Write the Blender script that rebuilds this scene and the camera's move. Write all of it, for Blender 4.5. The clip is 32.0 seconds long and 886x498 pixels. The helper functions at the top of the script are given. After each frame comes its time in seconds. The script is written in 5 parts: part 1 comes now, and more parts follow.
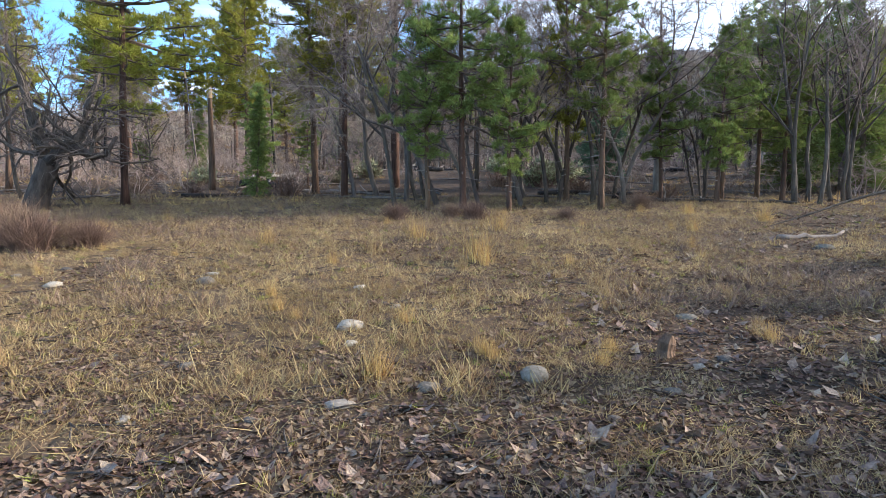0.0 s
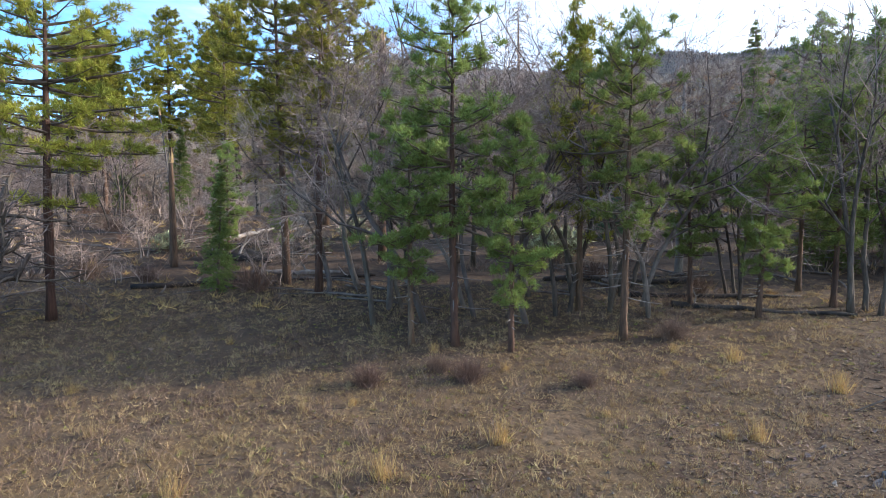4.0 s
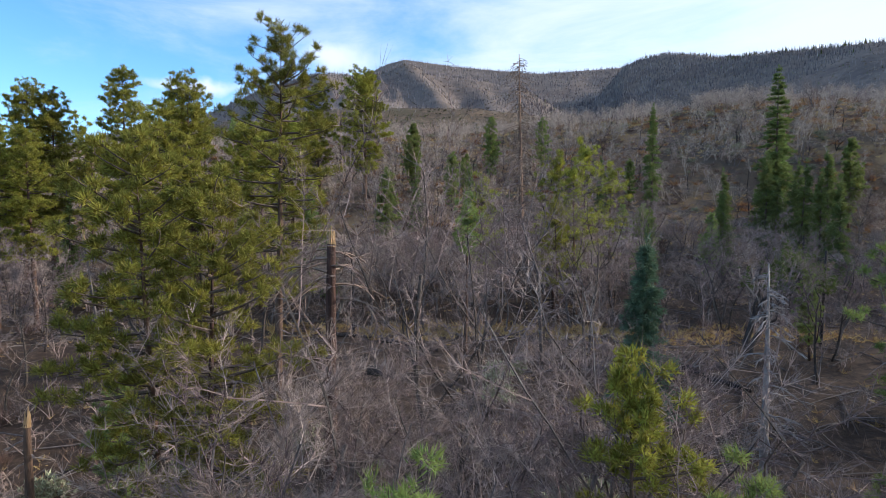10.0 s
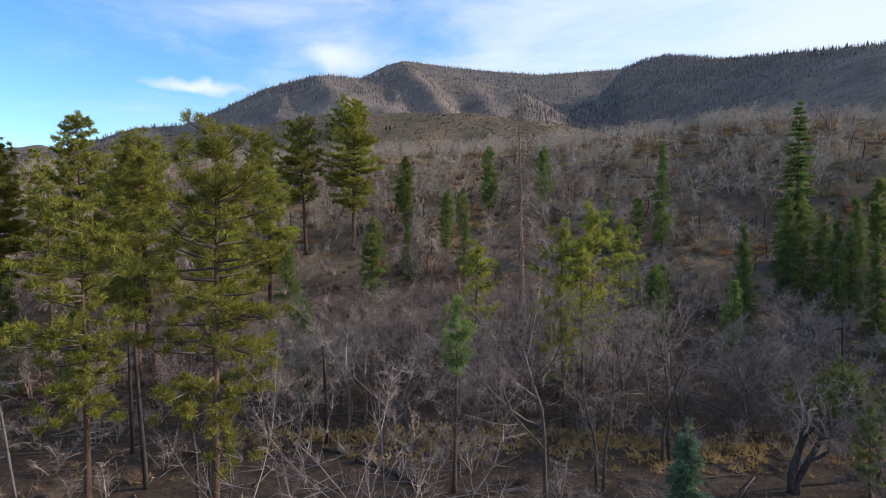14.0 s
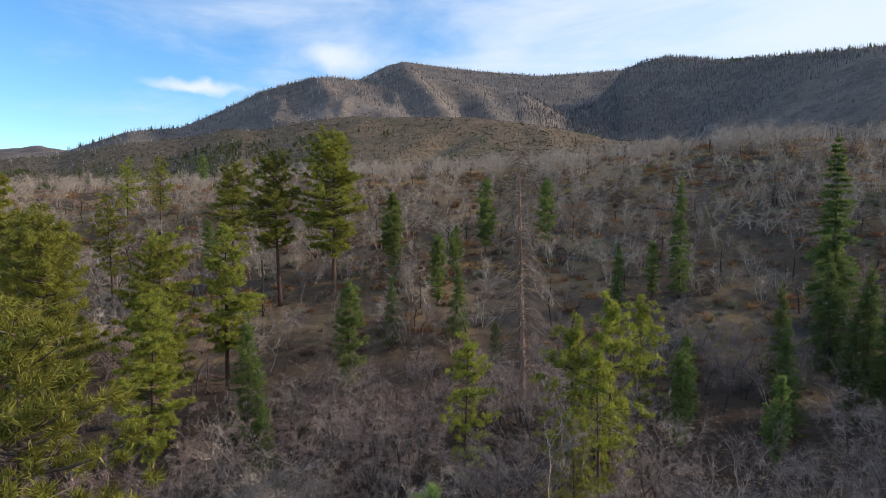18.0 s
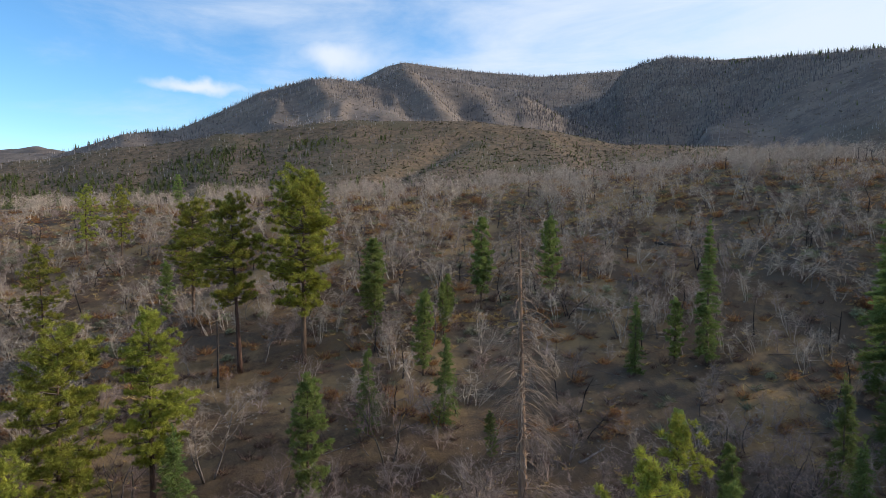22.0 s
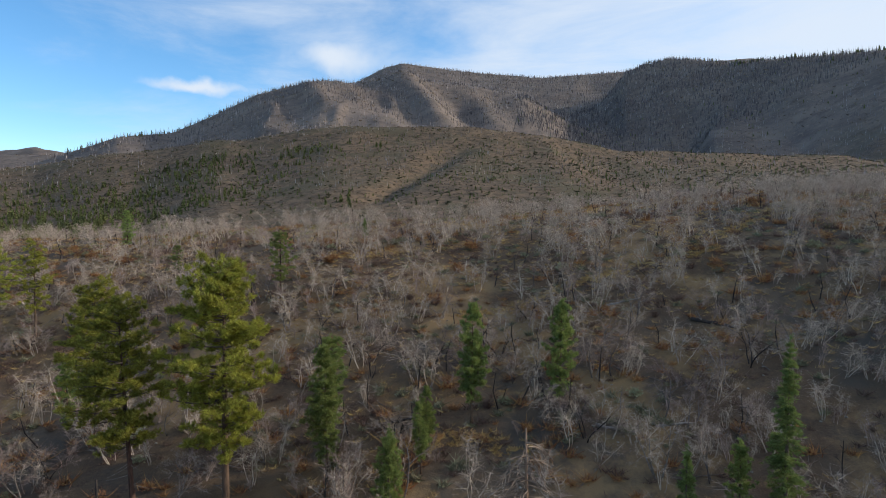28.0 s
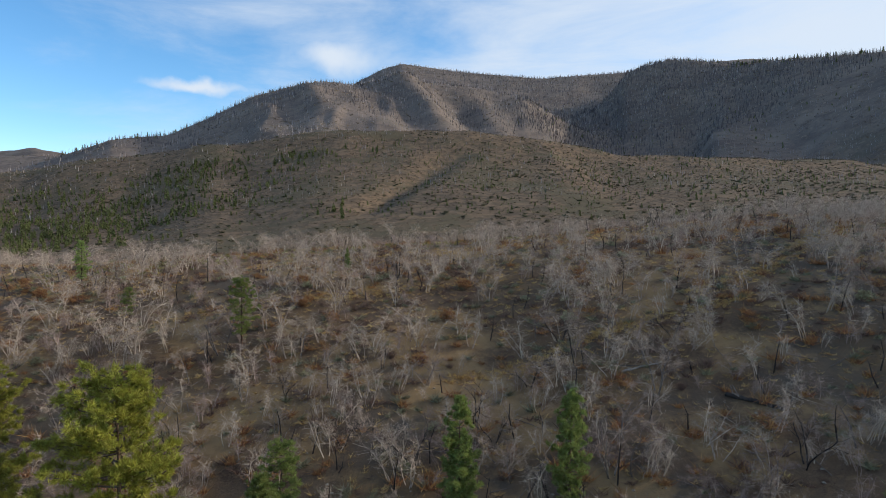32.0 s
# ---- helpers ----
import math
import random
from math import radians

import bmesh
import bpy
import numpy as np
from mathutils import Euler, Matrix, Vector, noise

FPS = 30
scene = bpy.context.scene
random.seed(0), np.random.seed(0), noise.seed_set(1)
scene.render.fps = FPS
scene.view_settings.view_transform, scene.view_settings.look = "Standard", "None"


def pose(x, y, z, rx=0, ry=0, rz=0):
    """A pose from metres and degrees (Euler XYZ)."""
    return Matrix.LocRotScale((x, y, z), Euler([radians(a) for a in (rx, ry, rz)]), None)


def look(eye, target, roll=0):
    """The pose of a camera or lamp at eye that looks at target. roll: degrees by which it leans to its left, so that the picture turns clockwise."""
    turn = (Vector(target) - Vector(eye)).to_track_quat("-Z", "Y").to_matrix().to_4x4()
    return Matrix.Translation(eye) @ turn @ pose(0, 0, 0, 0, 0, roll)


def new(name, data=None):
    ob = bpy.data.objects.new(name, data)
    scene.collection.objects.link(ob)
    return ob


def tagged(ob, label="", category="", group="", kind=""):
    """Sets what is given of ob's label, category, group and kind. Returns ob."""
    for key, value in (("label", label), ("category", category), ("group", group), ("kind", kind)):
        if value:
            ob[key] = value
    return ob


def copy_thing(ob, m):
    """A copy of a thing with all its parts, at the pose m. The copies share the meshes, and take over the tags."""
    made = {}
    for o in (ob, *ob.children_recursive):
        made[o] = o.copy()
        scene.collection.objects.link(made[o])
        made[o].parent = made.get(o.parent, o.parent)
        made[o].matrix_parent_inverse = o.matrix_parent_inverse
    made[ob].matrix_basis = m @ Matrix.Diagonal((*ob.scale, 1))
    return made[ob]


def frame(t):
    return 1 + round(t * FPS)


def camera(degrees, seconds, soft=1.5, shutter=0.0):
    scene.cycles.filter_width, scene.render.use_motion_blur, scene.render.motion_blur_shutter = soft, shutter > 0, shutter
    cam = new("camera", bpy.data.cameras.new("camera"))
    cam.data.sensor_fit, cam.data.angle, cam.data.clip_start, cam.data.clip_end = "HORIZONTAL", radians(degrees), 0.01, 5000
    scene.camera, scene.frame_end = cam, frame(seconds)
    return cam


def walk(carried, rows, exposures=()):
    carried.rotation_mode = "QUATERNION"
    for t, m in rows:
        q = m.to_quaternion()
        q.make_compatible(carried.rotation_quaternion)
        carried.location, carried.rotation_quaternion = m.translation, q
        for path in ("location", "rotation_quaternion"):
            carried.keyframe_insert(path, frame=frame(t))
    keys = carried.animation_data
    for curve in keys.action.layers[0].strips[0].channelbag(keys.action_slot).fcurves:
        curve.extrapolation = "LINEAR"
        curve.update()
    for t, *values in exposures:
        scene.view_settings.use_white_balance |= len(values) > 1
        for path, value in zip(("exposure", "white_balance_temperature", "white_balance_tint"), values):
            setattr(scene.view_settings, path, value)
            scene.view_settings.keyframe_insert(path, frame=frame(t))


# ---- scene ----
# ---- camera and its walk ----
TILT = -3.0


def eye_row(t, x, y, z):
    return (t, pose(x, y, z, 90 + TILT, 0, 0))


cam = camera(72, 32.0, soft=0.85)
PATH = [(0, 0.00, 0.00, 1.90), (0.5, 0.03, 0.33, 1.92), (1, 0.05, 0.68, 2.02), (1.5, 0.08, 1.03, 2.25),
        (2, 0.12, 1.42, 2.63), (2.5, 0.15, 1.85, 3.16), (3, 0.20, 2.38, 3.82), (3.5, 0.25, 2.93, 4.49),
        (4, 0.31, 3.53, 5.18), (5, 0.42, 4.76, 6.56), (6, 0.54, 6.00, 7.92), (7, 0.67, 7.28, 9.28),
        (8, 0.81, 8.64, 10.64), (9, 0.96, 10.02, 12.01), (10, 1.11, 11.36, 13.36), (11, 1.27, 12.73, 14.71),
        (12, 1.45, 14.20, 16.06), (13, 1.65, 15.79, 17.40), (14, 1.86, 17.57, 18.74), (15, 2.10, 19.59, 20.10),
        (16, 2.36, 21.79, 21.47), (17, 2.64, 24.08, 22.80), (18, 2.93, 26.46, 24.10), (19, 3.24, 28.95, 25.37),
        (20, 3.55, 31.56, 26.65), (21, 3.87, 34.24, 27.95), (22, 4.19, 36.96, 29.27), (23, 4.48, 39.71, 30.58),
        (24, 4.76, 42.52, 31.88), (25, 5.05, 45.41, 33.15), (26, 5.36, 48.37, 34.43), (27, 5.71, 51.36, 35.73),
        (28, 6.09, 54.36, 37.05), (29, 6.47, 57.37, 38.35), (30, 6.85, 60.36, 39.62), (31, 7.23, 63.30, 40.87),
        (32, 7.59, 66.20, 42.12)]
# the clip's camera darkens its picture as more sky comes into view
walk(cam, [eye_row(*r) for r in PATH], [(0, 1.2, 5850, 9), (3, 1.17, 5800, 9), (6, 0.94, 5680, 11), (9, 0.52, 5680, 12), (13, 0.27, 5820, 12), (19, 0.17, 5960, 10), (25, 0.08, 6000, 9), (32, -0.02, 5980, 8)])

# ---- world, sun and exposure ----
SUN_ELEV, SUN_AZ = 19.0, 79.0          # degrees above the horizon, clockwise from the way north


def sky():
    world = bpy.data.worlds.new("sky")
    scene.world = world
    world.use_nodes = True
    nt = world.node_tree
    nt.nodes.clear()
    out = nt.nodes.new("ShaderNodeOutputWorld")
    tex = nt.nodes.new("ShaderNodeTexSky")
    tex.sky_type, tex.sun_disc = "NISHITA", False
    tex.sun_elevation, tex.sun_rotation = radians(SUN_ELEV), radians(SUN_AZ)
    tex.altitude, tex.air_density, tex.dust_density, tex.ozone_density = 1800, 1.0, 0.3, 1.6
    bg = nt.nodes.new("ShaderNodeBackground")
    bg.inputs["Strength"].default_value = 0.106
    nt.links.new(bg.outputs[0], out.inputs[0])
    # thin streaky cloud, thicker towards the sun
    co = nt.nodes.new("ShaderNodeTexCoord")
    mp = nt.nodes.new("ShaderNodeMapping")
    mp.inputs["Rotation"].default_value = (0.0, radians(-9), 0.0)
    mp.inputs["Scale"].default_value = (1.5, 2.0, 7.5)
    nt.links.new(co.outputs["Generated"], mp.inputs["Vector"])
    no = nt.nodes.new("ShaderNodeTexNoise")
    no.inputs["Scale"].default_value, no.inputs["Detail"].default_value, no.inputs["Roughness"].default_value = 1.15, 8, 0.62
    no.inputs["Distortion"].default_value = 0.45
    nt.links.new(mp.outputs[0], no.inputs["Vector"])
    sep = nt.nodes.new("ShaderNodeSeparateXYZ")
    nt.links.new(co.outputs["Generated"], sep.inputs[0])
    side = nt.nodes.new("ShaderNodeMapRange")
    side.inputs["From Min"].default_value, side.inputs["From Max"].default_value = -0.62, 0.55
    side.inputs["To Min"].default_value, side.inputs["To Max"].default_value = -0.17, 0.31
    nt.links.new(sep.outputs["X"], side.inputs["Value"])
    add = nt.nodes.new("ShaderNodeMath")
    add.operation = "ADD"
    nt.links.new(no.outputs["Fac"], add.inputs[0])
    nt.links.new(side.outputs[0], add.inputs[1])
    ramp = nt.nodes.new("ShaderNodeMapRange")
    ramp.interpolation_type = "SMOOTHSTEP"
    ramp.inputs["From Min"].default_value, ramp.inputs["From Max"].default_value = 0.34, 0.86
    ramp.inputs["To Max"].default_value = 0.92
    nt.links.new(add.outputs[0], ramp.inputs["Value"])
    # one small bright cloud over the peak and a lower one beside it
    last = ramp.outputs[0]
    for way, wide, high in (((-0.163, 0.955, 0.250), 0.112, 0.042), ((-0.362, 0.911, 0.193), 0.095, 0.015)):
        d = Vector(way).normalized()
        sub = nt.nodes.new("ShaderNodeVectorMath")
        sub.operation = "SUBTRACT"
        sub.inputs[1].default_value = d
        nt.links.new(co.outputs["Generated"], sub.inputs[0])
        wob = nt.nodes.new("ShaderNodeTexNoise")
        wob.inputs["Scale"].default_value, wob.inputs["Detail"].default_value = 17, 8
        nt.links.new(co.outputs["Generated"], wob.inputs["Vector"])
        mix = nt.nodes.new("ShaderNodeVectorMath")
        mix.operation = "MULTIPLY_ADD"
        mix.inputs[1].default_value = (0.085, 0.0, 0.05)
        nt.links.new(wob.outputs["Color"], mix.inputs[0])
        nt.links.new(sub.outputs[0], mix.inputs[2])
        sc = nt.nodes.new("ShaderNodeVectorMath")
        sc.operation = "MULTIPLY"
        sc.inputs[1].default_value = (1 / wide, 0.3, 1 / high)
        off = nt.nodes.new("ShaderNodeVectorMath")
        off.operation = "SUBTRACT"
        off.inputs[1].default_value = (0.0425, 0, 0.025)
        nt.links.new(mix.outputs[0], off.inputs[0])
        nt.links.new(off.outputs[0], sc.inputs[0])
        ln = nt.nodes.new("ShaderNodeVectorMath")
        ln.operation = "LENGTH"
        nt.links.new(sc.outputs[0], ln.inputs[0])
        puff = nt.nodes.new("ShaderNodeMapRange")
        puff.interpolation_type = "SMOOTHSTEP"
        puff.inputs["From Min"].default_value, puff.inputs["From Max"].default_value = 1.0, 0.1
        puff.inputs["To Max"].default_value = 0.95
        nt.links.new(ln.outputs["Value"], puff.inputs["Value"])
        mx = nt.nodes.new("ShaderNodeMath")
        mx.operation = "MAXIMUM"
        nt.links.new(last, mx.inputs[0])
        nt.links.new(puff.outputs[0], mx.inputs[1])
        last = mx.outputs[0]
    blend = nt.nodes.new("ShaderNodeMixRGB")
    blend.inputs["Color2"].default_value = (7.5, 7.8, 8.2, 1)
    nt.links.new(last, blend.inputs["Fac"])
    vivid = nt.nodes.new("ShaderNodeHueSaturation")
    vivid.inputs["Hue"].default_value = 0.496
    vivid.inputs["Saturation"].default_value, vivid.inputs["Value"].default_value = 1.2, 1.97
    nt.links.new(tex.outputs[0], vivid.inputs["Color"])
    nt.links.new(vivid.outputs[0], blend.inputs["Color1"])
    nt.links.new(blend.outputs[0], bg.inputs["Color"])


sky()
sun = new("sun", bpy.data.lights.new("sun", "SUN"))
sun.data.energy, sun.data.angle, sun.data.color = 4.6, radians(1.5), (1.0, 0.85, 0.66)
_e, _a = radians(SUN_ELEV), radians(SUN_AZ)
sun.matrix_world = look((0, 0, 300), (-math.cos(_e) * math.sin(_a), -math.cos(_e) * math.cos(_a), 300 - math.sin(_e)))


# ---- materials ----
def material(name, low, high, scale=3.0, rough=0.9, bump=0.0, bump_scale=20.0, translucent=0.0, random_tint=0.0,
             island=0.0, coords="Object", stretch=(1, 1, 1), patch=None):
    """Two tones mixed by noise at two scales, with optional relief, light shining through and tint by piece."""
    m = bpy.data.materials.new(name)
    m.use_nodes = True
    nt = m.node_tree
    bsdf = nt.nodes["Principled BSDF"]
    co = nt.nodes.new("ShaderNodeTexCoord")
    mp = nt.nodes.new("ShaderNodeMapping")
    mp.inputs["Scale"].default_value = stretch
    nt.links.new(co.outputs[coords], mp.inputs["Vector"])
    big = nt.nodes.new("ShaderNodeTexNoise")
    big.inputs["Scale"].default_value, big.inputs["Detail"].default_value = scale, 6
    big.inputs["Roughness"].default_value = 0.65
    nt.links.new(mp.outputs[0], big.inputs["Vector"])
    span = nt.nodes.new("ShaderNodeMapRange")
    span.inputs["From Min"].default_value, span.inputs["From Max"].default_value = 0.32, 0.68
    nt.links.new(big.outputs["Fac"], span.inputs["Value"])
    mix = nt.nodes.new("ShaderNodeMixRGB")
    mix.inputs["Color1"].default_value, mix.inputs["Color2"].default_value = (*low, 1), (*high, 1)
    nt.links.new(span.outputs[0], mix.inputs["Fac"])
    colour = mix.outputs[0]
    if patch:
        tone, size, edge0, edge1 = patch
        pn = nt.nodes.new("ShaderNodeTexNoise")
        pn.inputs["Scale"].default_value, pn.inputs["Detail"].default_value = size, 5
        nt.links.new(co.outputs[coords], pn.inputs["Vector"])
        pr = nt.nodes.new("ShaderNodeMapRange")
        pr.inputs["From Min"].default_value, pr.inputs["From Max"].default_value = edge0, edge1
        nt.links.new(pn.outputs["Fac"], pr.inputs["Value"])
        pm = nt.nodes.new("ShaderNodeMixRGB")
        pm.inputs["Color2"].default_value = (*tone, 1)
        nt.links.new(pr.outputs[0], pm.inputs["Fac"])
        nt.links.new(colour, pm.inputs["Color1"])
        colour = pm.outputs[0]
    for amount, node, socket in ((random_tint, "ShaderNodeObjectInfo", "Random"), (island, "ShaderNodeNewGeometry", "Random Per Island")):
        if amount:
            info = nt.nodes.new(node)
            rr = nt.nodes.new("ShaderNodeMapRange")
            rr.inputs["To Min"].default_value, rr.inputs["To Max"].default_value = 1 - amount, 1 + amount
            nt.links.new(info.outputs[socket], rr.inputs["Value"])
            hs = nt.nodes.new("ShaderNodeHueSaturation")
            hr = nt.nodes.new("ShaderNodeMapRange")
            hr.inputs["To Min"].default_value, hr.inputs["To Max"].default_value = 0.5 - 0.05 * amount, 0.5 + 0.05 * amount
            nt.links.new(info.outputs[socket], hr.inputs["Value"])
            nt.links.new(hr.outputs[0], hs.inputs["Hue"])
            nt.links.new(rr.outputs[0], hs.inputs["Value"])
            nt.links.new(colour, hs.inputs["Color"])
            colour = hs.outputs[0]
    nt.links.new(colour, bsdf.inputs["Base Color"])
    bsdf.inputs["Roughness"].default_value = rough
    bsdf.inputs["Specular IOR Level"].default_value = 0.2
    if bump:
        bn = nt.nodes.new("ShaderNodeTexNoise")
        bn.inputs["Scale"].default_value, bn.inputs["Detail"].default_value = bump_scale, 6
        nt.links.new(mp.outputs[0], bn.inputs["Vector"])
        bp = nt.nodes.new("ShaderNodeBump")
        bp.inputs["Strength"].default_value, bp.inputs["Distance"].default_value = min(bump, 1.0), 0.05
        nt.links.new(bn.outputs["Fac"], bp.inputs["Height"])
        nt.links.new(bp.outputs[0], bsdf.inputs["Normal"])
    if translucent:
        tr = nt.nodes.new("ShaderNodeBsdfTranslucent")
        nt.links.new(colour, tr.inputs["Color"])
        ms = nt.nodes.new("ShaderNodeMixShader")
        ms.inputs["Fac"].default_value = translucent
        nt.links.new(bsdf.outputs[0], ms.inputs[1])
        nt.links.new(tr.outputs[0], ms.inputs[2])
        nt.links.new(ms.outputs[0], nt.nodes["Material Output"].inputs[0])
    return m


PINE_NEEDLES = material("pine_needles", (0.146, 0.160, 0.028), (0.385, 0.362, 0.058), 1.5, 0.7, translucent=0.38, random_tint=0.22, island=0.35)
DEEP_NEEDLES = material("deep_needles", (0.130, 0.180, 0.052), (0.29, 0.335, 0.095), 1.5, 0.7, translucent=0.45, random_tint=0.25, island=0.35)
FIR_NEEDLES = material("fir_needles", (0.095, 0.132, 0.040), (0.19, 0.22, 0.060), 0.8, 0.75, translucent=0.4, random_tint=0.25, island=0.3)
PINE_BARK = material("pine_bark", (0.048, 0.034, 0.028), (0.165, 0.098, 0.066), 2.2, 0.95, 0.9, 9, stretch=(3, 3, 0.5), random_tint=0.3,
                     patch=((0.02, 0.018, 0.017), 0.35, 0.55, 0.68))
LIMB_BARK = material("limb_bark", (0.07, 0.055, 0.045), (0.17, 0.13, 0.10), 4, 0.95, 0.4, 15)
GREY_WOOD = material("grey_wood", (0.13, 0.108, 0.098), (0.31, 0.27, 0.245), 1.6, 0.9, 0.5, 14, stretch=(2, 2, 0.6), random_tint=0.3)
TWIG_WOOD = material("twig_wood", (0.165, 0.122, 0.100), (0.45, 0.352, 0.295), 1.2, 0.9, random_tint=0.38, island=0.25)
RUSSET_TWIG = material("russet_twig", (0.185, 0.135, 0.116), (0.44, 0.328, 0.280), 1.2, 0.9, random_tint=0.3, island=0.3)
THICKET_TWIG = material("thicket_twig", (0.145, 0.106, 0.092), (0.36, 0.272, 0.238), 1.2, 0.9, random_tint=0.35, island=0.3)
SNAG_WOOD = material("snag_wood", (0.12, 0.080, 0.060), (0.36, 0.23, 0.15), 1.6, 0.9, 0.7, 12, stretch=(3, 3, 0.4))
DRY_BRANCH = material("dry_branch", (0.125, 0.090, 0.070), (0.33, 0.24, 0.175), 1.6, 0.9, 0.4, 14)
CHAR_WOOD = material("char_wood", (0.012, 0.011, 0.011), (0.07, 0.055, 0.048), 1.5, 0.85, 0.8, 10, stretch=(2, 2, 0.5), random_tint=0.3)
OAK_BARK = material("oak_bark", (0.045, 0.036, 0.030), (0.13, 0.105, 0.088), 3, 0.95, 0.9, 12, stretch=(2, 2, 0.6), random_tint=0.25)
ASH_BARK = material("ash_bark", (0.085, 0.070, 0.062), (0.215, 0.18, 0.16), 2, 0.9, 0.6, 14, stretch=(2, 2, 0.6), random_tint=0.25)
FRESH_WOOD = material("fresh_wood", (0.36, 0.22, 0.10), (0.52, 0.37, 0.2), 3, 0.8, 0.4, 12, stretch=(3, 3, 0.4))
DEAD_LEAF = material("dead_leaf", (0.105, 0.066, 0.049), (0.25, 0.165, 0.118), 2, 0.85, translucent=0.2, island=0.55)
RUST_LEAF = material("rust_leaf", (0.20, 0.095, 0.040), (0.40, 0.21, 0.095), 2, 0.85, translucent=0.25, island=0.45)
DRY_GRASS = material("dry_grass", (0.33, 0.21, 0.08), (0.55, 0.38, 0.165), 0.5, 0.85, translucent=0.25, island=0.4)
STRAW = material("straw", (0.215, 0.146, 0.074), (0.45, 0.325, 0.172), 0.7, 0.85, translucent=0.25, island=0.5)
GREEN_GRASS = material("green_grass", (0.13, 0.15, 0.035), (0.34, 0.30, 0.09), 0.4, 0.85, translucent=0.25, island=0.4)
SAGE_LEAF = material("sage_leaf", (0.17, 0.175, 0.10), (0.36, 0.345, 0.21), 2, 0.9, random_tint=0.3, island=0.3)
BRUSH_TWIG = material("brush_twig", (0.105, 0.068, 0.050), (0.24, 0.16, 0.12), 2, 0.9, random_tint=0.25, island=0.3)
STONE = material("stone", (0.11, 0.094, 0.078), (0.25, 0.215, 0.18), 4, 0.9, 0.6, 18, random_tint=0.3)
# ---- lie of the land ----
def hash2(i, j, s):
    n = np.sin(i * 127.1 + j * 311.7 + s * 74.7) * 43758.5453
    return n - np.floor(n)


def value_noise(x, y, s=0):
    i, j = np.floor(x), np.floor(y)
    u, v = x - i, y - j
    u, v = u * u * (3 - 2 * u), v * v * (3 - 2 * v)
    a, b = hash2(i, j, s), hash2(i + 1, j, s)
    c, d = hash2(i, j + 1, s), hash2(i + 1, j + 1, s)
    return (a + (b - a) * u) * (1 - v) + (c + (d - c) * u) * v - 0.5


def fractal(x, y, octaves=4, s=0):
    out, amp = 0.0, 1.0
    for k in range(octaves):
        out = out + amp * value_noise(x * 2 ** k + 17.3 * k, y * 2 ** k - 9.1 * k, s + k)
        amp *= 0.5
    return out


def ease(t):
    t = np.clip(t, 0, 1)
    return t * t * (3 - 2 * t)


# the valley floor and the slope beyond it: distance north, height
NEAR_Y = [-400, -80, -20, 0, 4.4, 9, 18, 25, 32, 45, 57, 68, 78, 90, 102, 117, 130, 140, 160, 190, 210, 400]
NEAR_Z = [-30, -6, -1.2, 0, 0.45, 1.15, 2.1, 2.7, 3.6, 5.5, 5.9, 6.6, 8.2, 12.2, 15.8, 20.3, 24.8, 28.3, 33, 36.5, 37, 38]
# the low hill beyond the bench: bearing (east over north), range, and slope of sight in thousandths
FAR_U = np.array([-0.82, -0.727, -0.541, -0.356, -0.17, 0.0, 0.154, 0.293, 0.478, 0.727, 0.9])
FAR_D = np.array([140, 200, 330, 520, 660, 900])
FAR_S = [
    [-93, -88, -83, -70, -51, -42, -37, -28, -16, -14, -14],
    [-106, -102, -88, -74, -60, -56, -51, -37, -23, -14, -9],
    [-36, -36, -20, 8, 32, 38, 33, 24, 32, 42, 42],
    [70, 76, 94, 118, 136, 139, 125, 99, 94, 85, 83],
    [50, 55, 70, 95, 112, 115, 105, 85, 78, 72, 72],
    [30, 35, 45, 60, 70, 70, 65, 60, 55, 50, 50]]
HUB = (7.0, 66.0, 42.0)
# the mountains behind it, each a crest: bearings, slopes of sight of the crest, ranges, and steepness before and behind
BURNT_RIDGE = ([-0.75, -0.61, -0.54, -0.445, -0.40, -0.35, -0.306, -0.26, -0.205, -0.132, -0.077, 0.0, 0.06, 0.134, 0.198, 0.254, 0.337, 0.5],
               [60, 103, 125, 133, 151, 173, 194, 205, 217, 221, 221, 214, 208, 192, 155, 128, 112, 80],
               [900, 960, 990, 1050, 1080, 1120, 1160, 1200, 1250, 1300, 1330, 1350, 1340, 1320, 1300, 1280, 1250, 1200], 0.36, 0.3)
PEAK = ([-0.5, -0.2, -0.132, -0.095, -0.066, -0.022, 0.06, 0.161, 0.243, 0.298, 0.45, 0.9],
        [100, 190, 221, 239, 246, 240, 230, 223, 229, 233, 228, 200],
        [2300, 2300, 2300, 2300, 2300, 2300, 2250, 2200, 2200, 2200, 2200, 2200], 0.40, 0.3)
DARK_RIDGE = ([0.10, 0.208, 0.244, 0.276, 0.298, 0.334, 0.371, 0.426, 0.471, 0.562, 0.654, 0.715, 0.95],
              [60, 131, 167, 203, 232, 246, 253, 250, 245, 254, 260, 266, 280],
              [1450, 1500, 1530, 1560, 1580, 1600, 1560, 1480, 1400, 1270, 1150, 1080, 900], 0.60, 0.3)
FAR_RANGE = ([-0.9, -0.721, -0.666, -0.616, -0.55, -0.3, 0.3, 0.44, 0.5, 0.56, 0.9],
             [100, 107, 113, 103, 90, 60, 200, 250, 254, 250, 220],
             [3600, 3600, 3600, 3600, 3600, 3600, 3600, 3600, 3600, 3600, 3600], 0.3, 0.3)


def ridge_line(ridge, u):
    d = np.interp(u, ridge[0], ridge[2])
    return d, HUB[2] + d * np.interp(u, ridge[0], ridge[1]) / 1000


